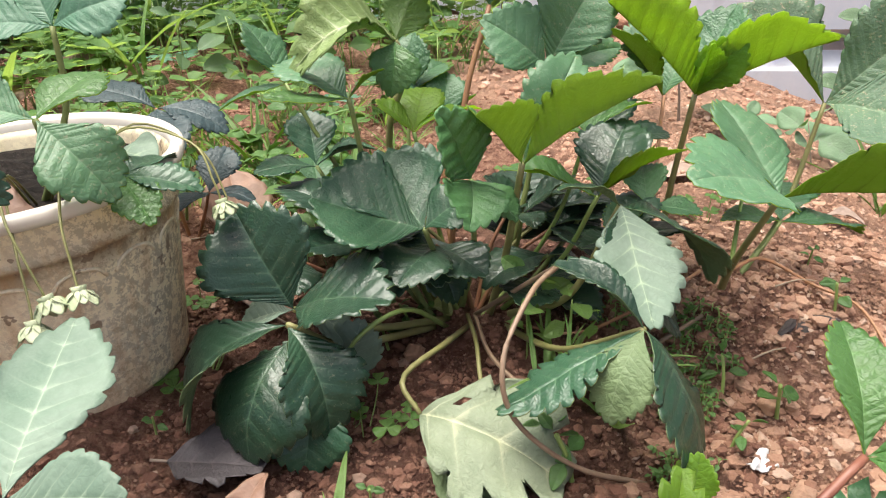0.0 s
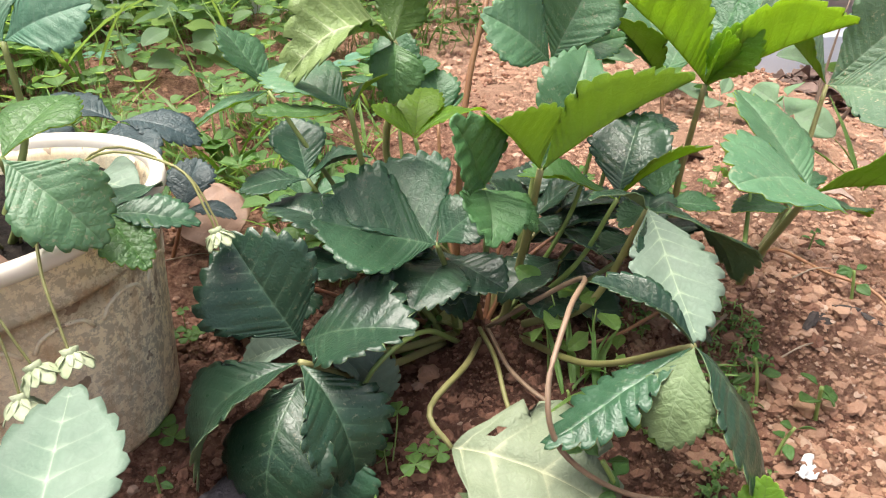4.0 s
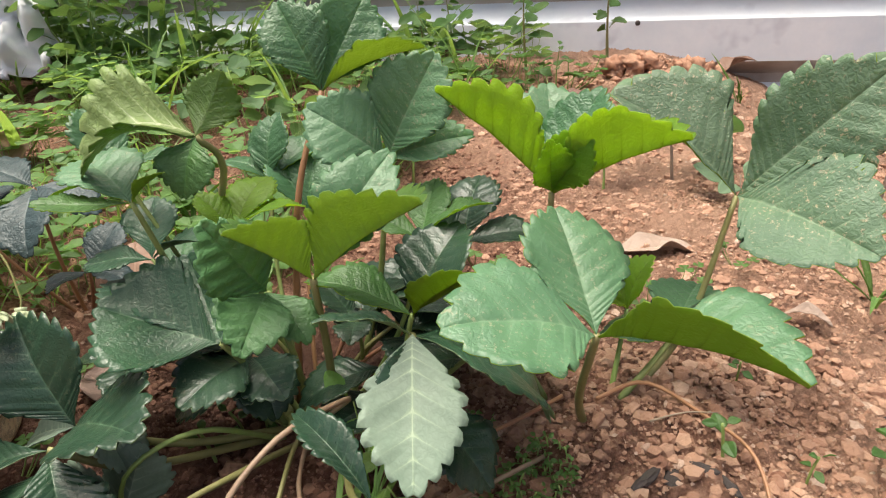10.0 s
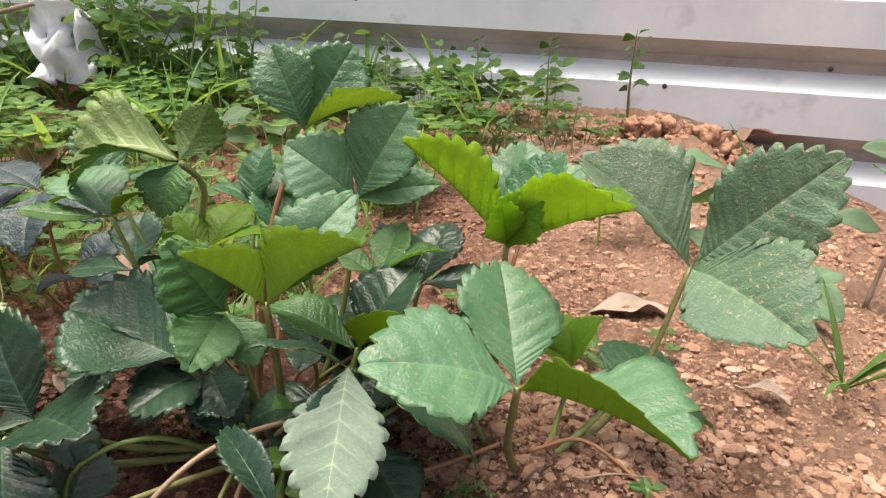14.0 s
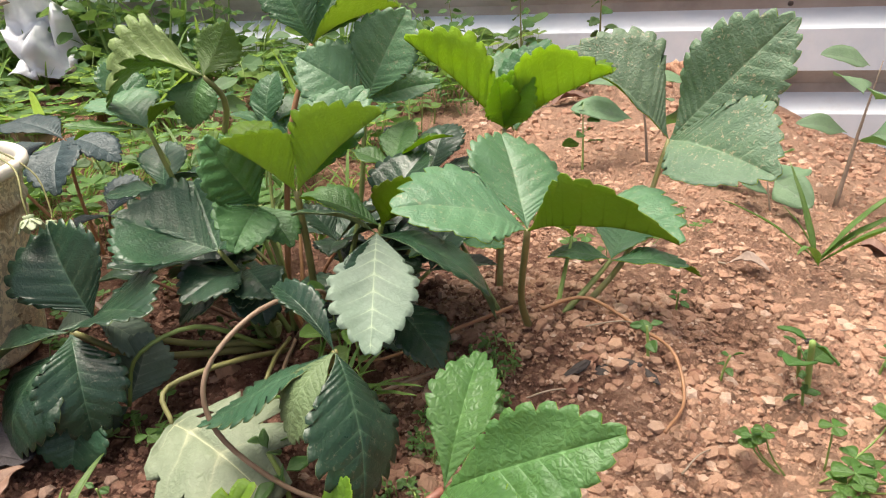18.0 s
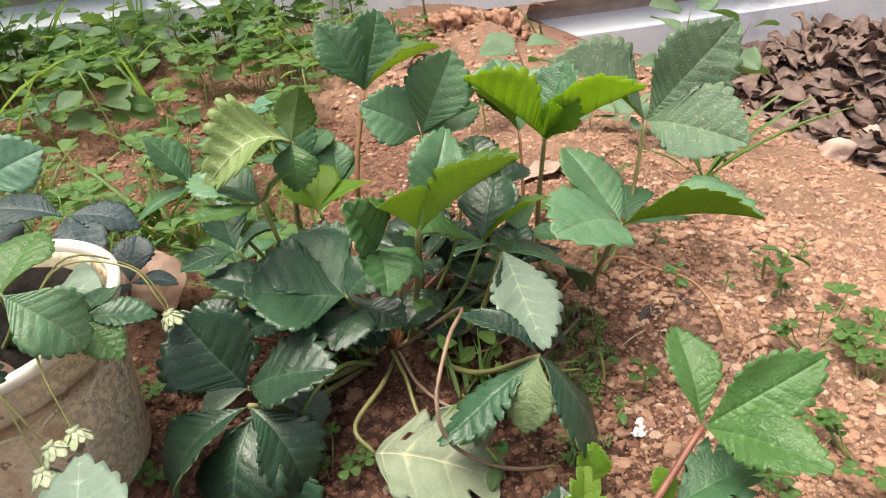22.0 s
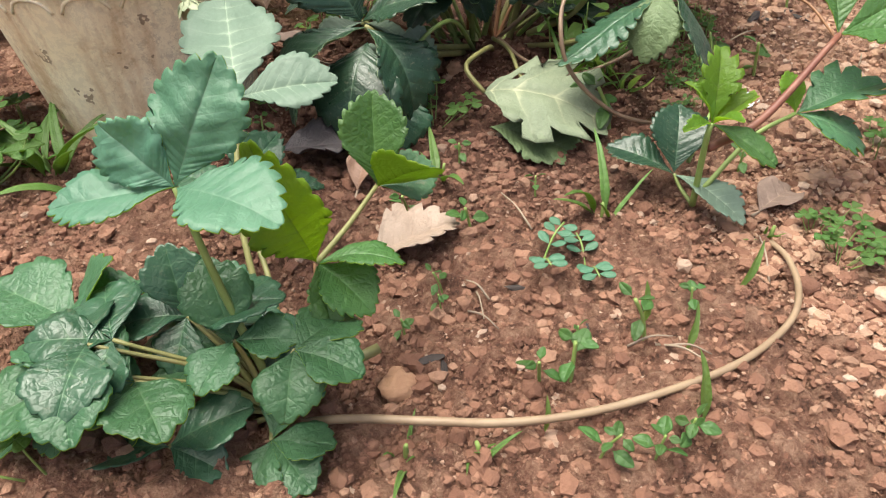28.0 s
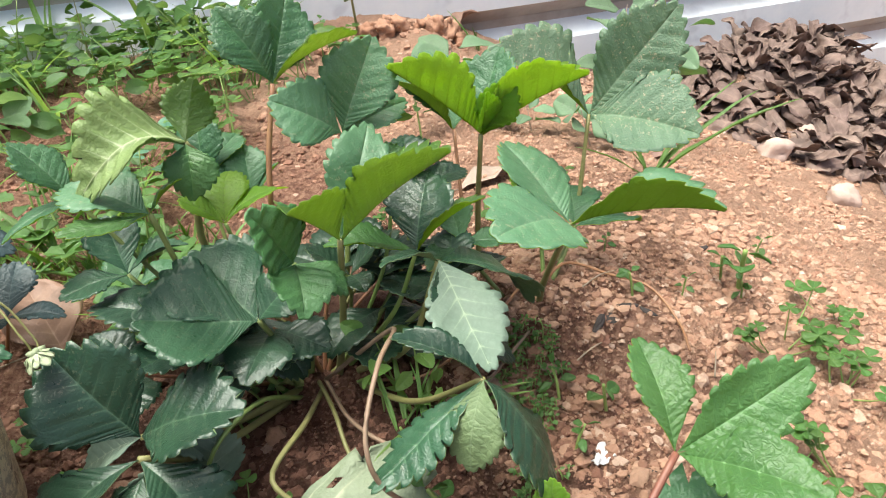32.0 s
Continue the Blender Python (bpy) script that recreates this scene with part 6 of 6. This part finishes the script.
for k, (x, y, L, a) in enumerate(((0.22, 0.37, 0.04, 0.3), (0.26, 0.43, 0.05, 0.5), (0.45, 0.52, 0.06, 0.4), (-0.023, 0.149, 0.024, -1.6), (-0.03, 0.135, 0.02, -0.9), (-0.018, 0.14, 0.016, 2.2), (0.052, 0.094, 0.024, -0.9), (0.055, 0.09, 0.02, -0.4), (0.04, 0.098, 0.02, -0.2), (0.02, 0.2, 0.03, 2), (0.31, 0.33, 0.03, 0.9), (0.13, 0.13, 0.03, 1.3), (-0.05, 0.19, 0.03, 0.4), (0.4, 0.35, 0.05, 0.2), (-0.12, 0.6, 0.05, 0.7), (-0.2, 0.55, 0.06, 0.3))):
    b, e = spot(x, y, 0.002), spot(x + L * math.cos(a), y + L * math.sin(a), 0.004)
    v, f = tube([b, (b + e) / 2 + Vector((0, 0, 0.003)), e], 0.0006, 0.0003, 8, 6, 0.3)
    tagged(new("straw", mesh_from("straw", v, f, [STEM["twig"]])), "thin dry straw on the soil", "straw", "straws")

# leafy weeds in the foreground beside the runner
for x, y, h, size in ((0.005, 0.040, 0.016, 0.010), (0.028, 0.037, 0.014, 0.009), (0.045, 0.042, 0.012, 0.009)):
    w = make_weed("weed", broadleaf_data(wr, h, size, 3), "upright green broadleaf weed", "weed", "broadleaf weeds")
    w.matrix_basis = stand(x, y, wr.random() * 6)
for x, y in ((-0.07, 0.06), (-0.04, 0.055)):
    w = make_weed("grass_tuft", grass_data(wr, 4, 0.012, 0.12, 1.6), "small flat grass sprout on bare soil", "grass", "grass tufts")
    w.matrix_basis = stand(x, y, wr.random() * 6)

# ---- gravel and crumbs of the soil ----
gr = random.Random(3)
pebbles = [rock_mesh("pebble", 60 + k, STONE, 2, 1.0) for k in range(10)]
for k in range(300):
    x, y = gr.uniform(-0.25, 0.36), gr.uniform(0.02, 0.46)
    s = 0.0018 + 0.004 * gr.random() ** 3
    ob = new("pebble", gr.choice(pebbles))
    ob.parent = ground
    ob.matrix_basis = Matrix.LocRotScale(spot(x, y, s * 0.15), Euler((gr.uniform(-0.5, 0.5), gr.uniform(-0.5, 0.5), gr.random() * 6.283)), Vector((1, 1, 1)) * s)


def crumb_field(name, base, tri, zones, power, label, material):
    """Loose crumbs of one rough shape, strewn over zones of the plan, in one mesh."""
    rng = np.random.default_rng(4)
    places = []
    for x0, x1, y0, y1, n, lo, hi in zones:
        for _ in range(n):
            x, y = rng.uniform(x0, x1), rng.uniform(y0, y1)
            p = Vector((x, y, 0))
            if noise.noise(p * 12) + 0.5 * noise.noise(p * 40) < -0.25 and rng.random() < 0.6:
                continue
            s = lo + (hi - lo) * rng.random() ** power
            places.append((*spot(x, y, 0.0), s))
    n = len(places)
    pl = np.array(places)
    turn = rng.uniform(0, 6.283, n)
    c, s = np.cos(turn), np.sin(turn)
    jit = base[None] * (1 + rng.uniform(-0.28, 0.22, (n, len(base), 1))) * rng.uniform(0.7, 1.35, (n, 1, 3))
    x = jit[..., 0] * c[:, None] - jit[..., 1] * s[:, None]
    y = jit[..., 0] * s[:, None] + jit[..., 1] * c[:, None]
    v = np.stack([x, y, jit[..., 2]], -1) * pl[:, 3, None, None] + pl[:, None, :3]
    f = (tri[None] + (np.arange(n) * len(base))[:, None, None]).reshape(-1, 3)
    me = bpy.data.meshes.new(name)
    me.from_pydata(v.reshape(-1, 3).tolist(), [], f.tolist())
    me.materials.append(material)
    me.polygons.foreach_set("use_smooth", [False] * len(me.polygons))
    me.update()
    return tagged(new(name, me), label, "gravel", kind="stuff")


ico = rock_mesh("crumb", 80, CRUMB, 1, 0.0)
ico_points = np.array([tuple(q.co) for q in ico.vertices])
ico_faces = np.array([tuple(p.vertices) for p in ico.polygons])
bpy.data.meshes.remove(ico)
octa_points = np.array([(1, 0, 0), (0, 1, 0), (-1, 0, 0), (0, -1, 0), (0, 0, 0.8), (0, 0, -0.8)], float)
octa_faces = np.array([(0, 1, 4), (1, 2, 4), (2, 3, 4), (3, 0, 4), (1, 0, 5), (2, 1, 5), (3, 2, 5), (0, 3, 5)])
crumb_field("soil_crumbs", ico_points, ico_faces, ((-0.35, 0.24, -0.05, 0.5, 14000, 0.0010, 0.0046), (-0.5, 0.15, 0.45, 1.1, 5500, 0.0014, 0.0055), (-1.1, 0.1, 0.9, 1.8, 3000, 0.0016, 0.008)), 3.6,
            "loose crumbs and small gravel of damp red soil", CRUMB)
crumb_field("dry_crumbs", ico_points, ico_faces, ((0.13, 0.55, -0.02, 0.55, 9000, 0.0012, 0.0058), (0.15, 1.1, 0.5, 1.15, 5500, 0.0016, 0.0065), (0.05, 1.1, 1.1, 1.75, 3500, 0.002, 0.009)), 3.0,
            "loose pale crumbs and gravel of dry soil", DRY_CRUMB)
crumb_field("soil_grit", octa_points, octa_faces, ((-0.35, 0.25, 0.0, 0.5, 40000, 0.0006, 0.0017),), 1.5, "fine loose grit of damp red soil", CRUMB)
crumb_field("dry_grit", octa_points, octa_faces, ((0.12, 0.6, 0.0, 0.5, 38000, 0.0006, 0.0021), (0.15, 0.9, 0.45, 1.0, 20000, 0.0009, 0.0024)), 1.5, "fine loose grit of dry pale soil", DRY_CRUMB)
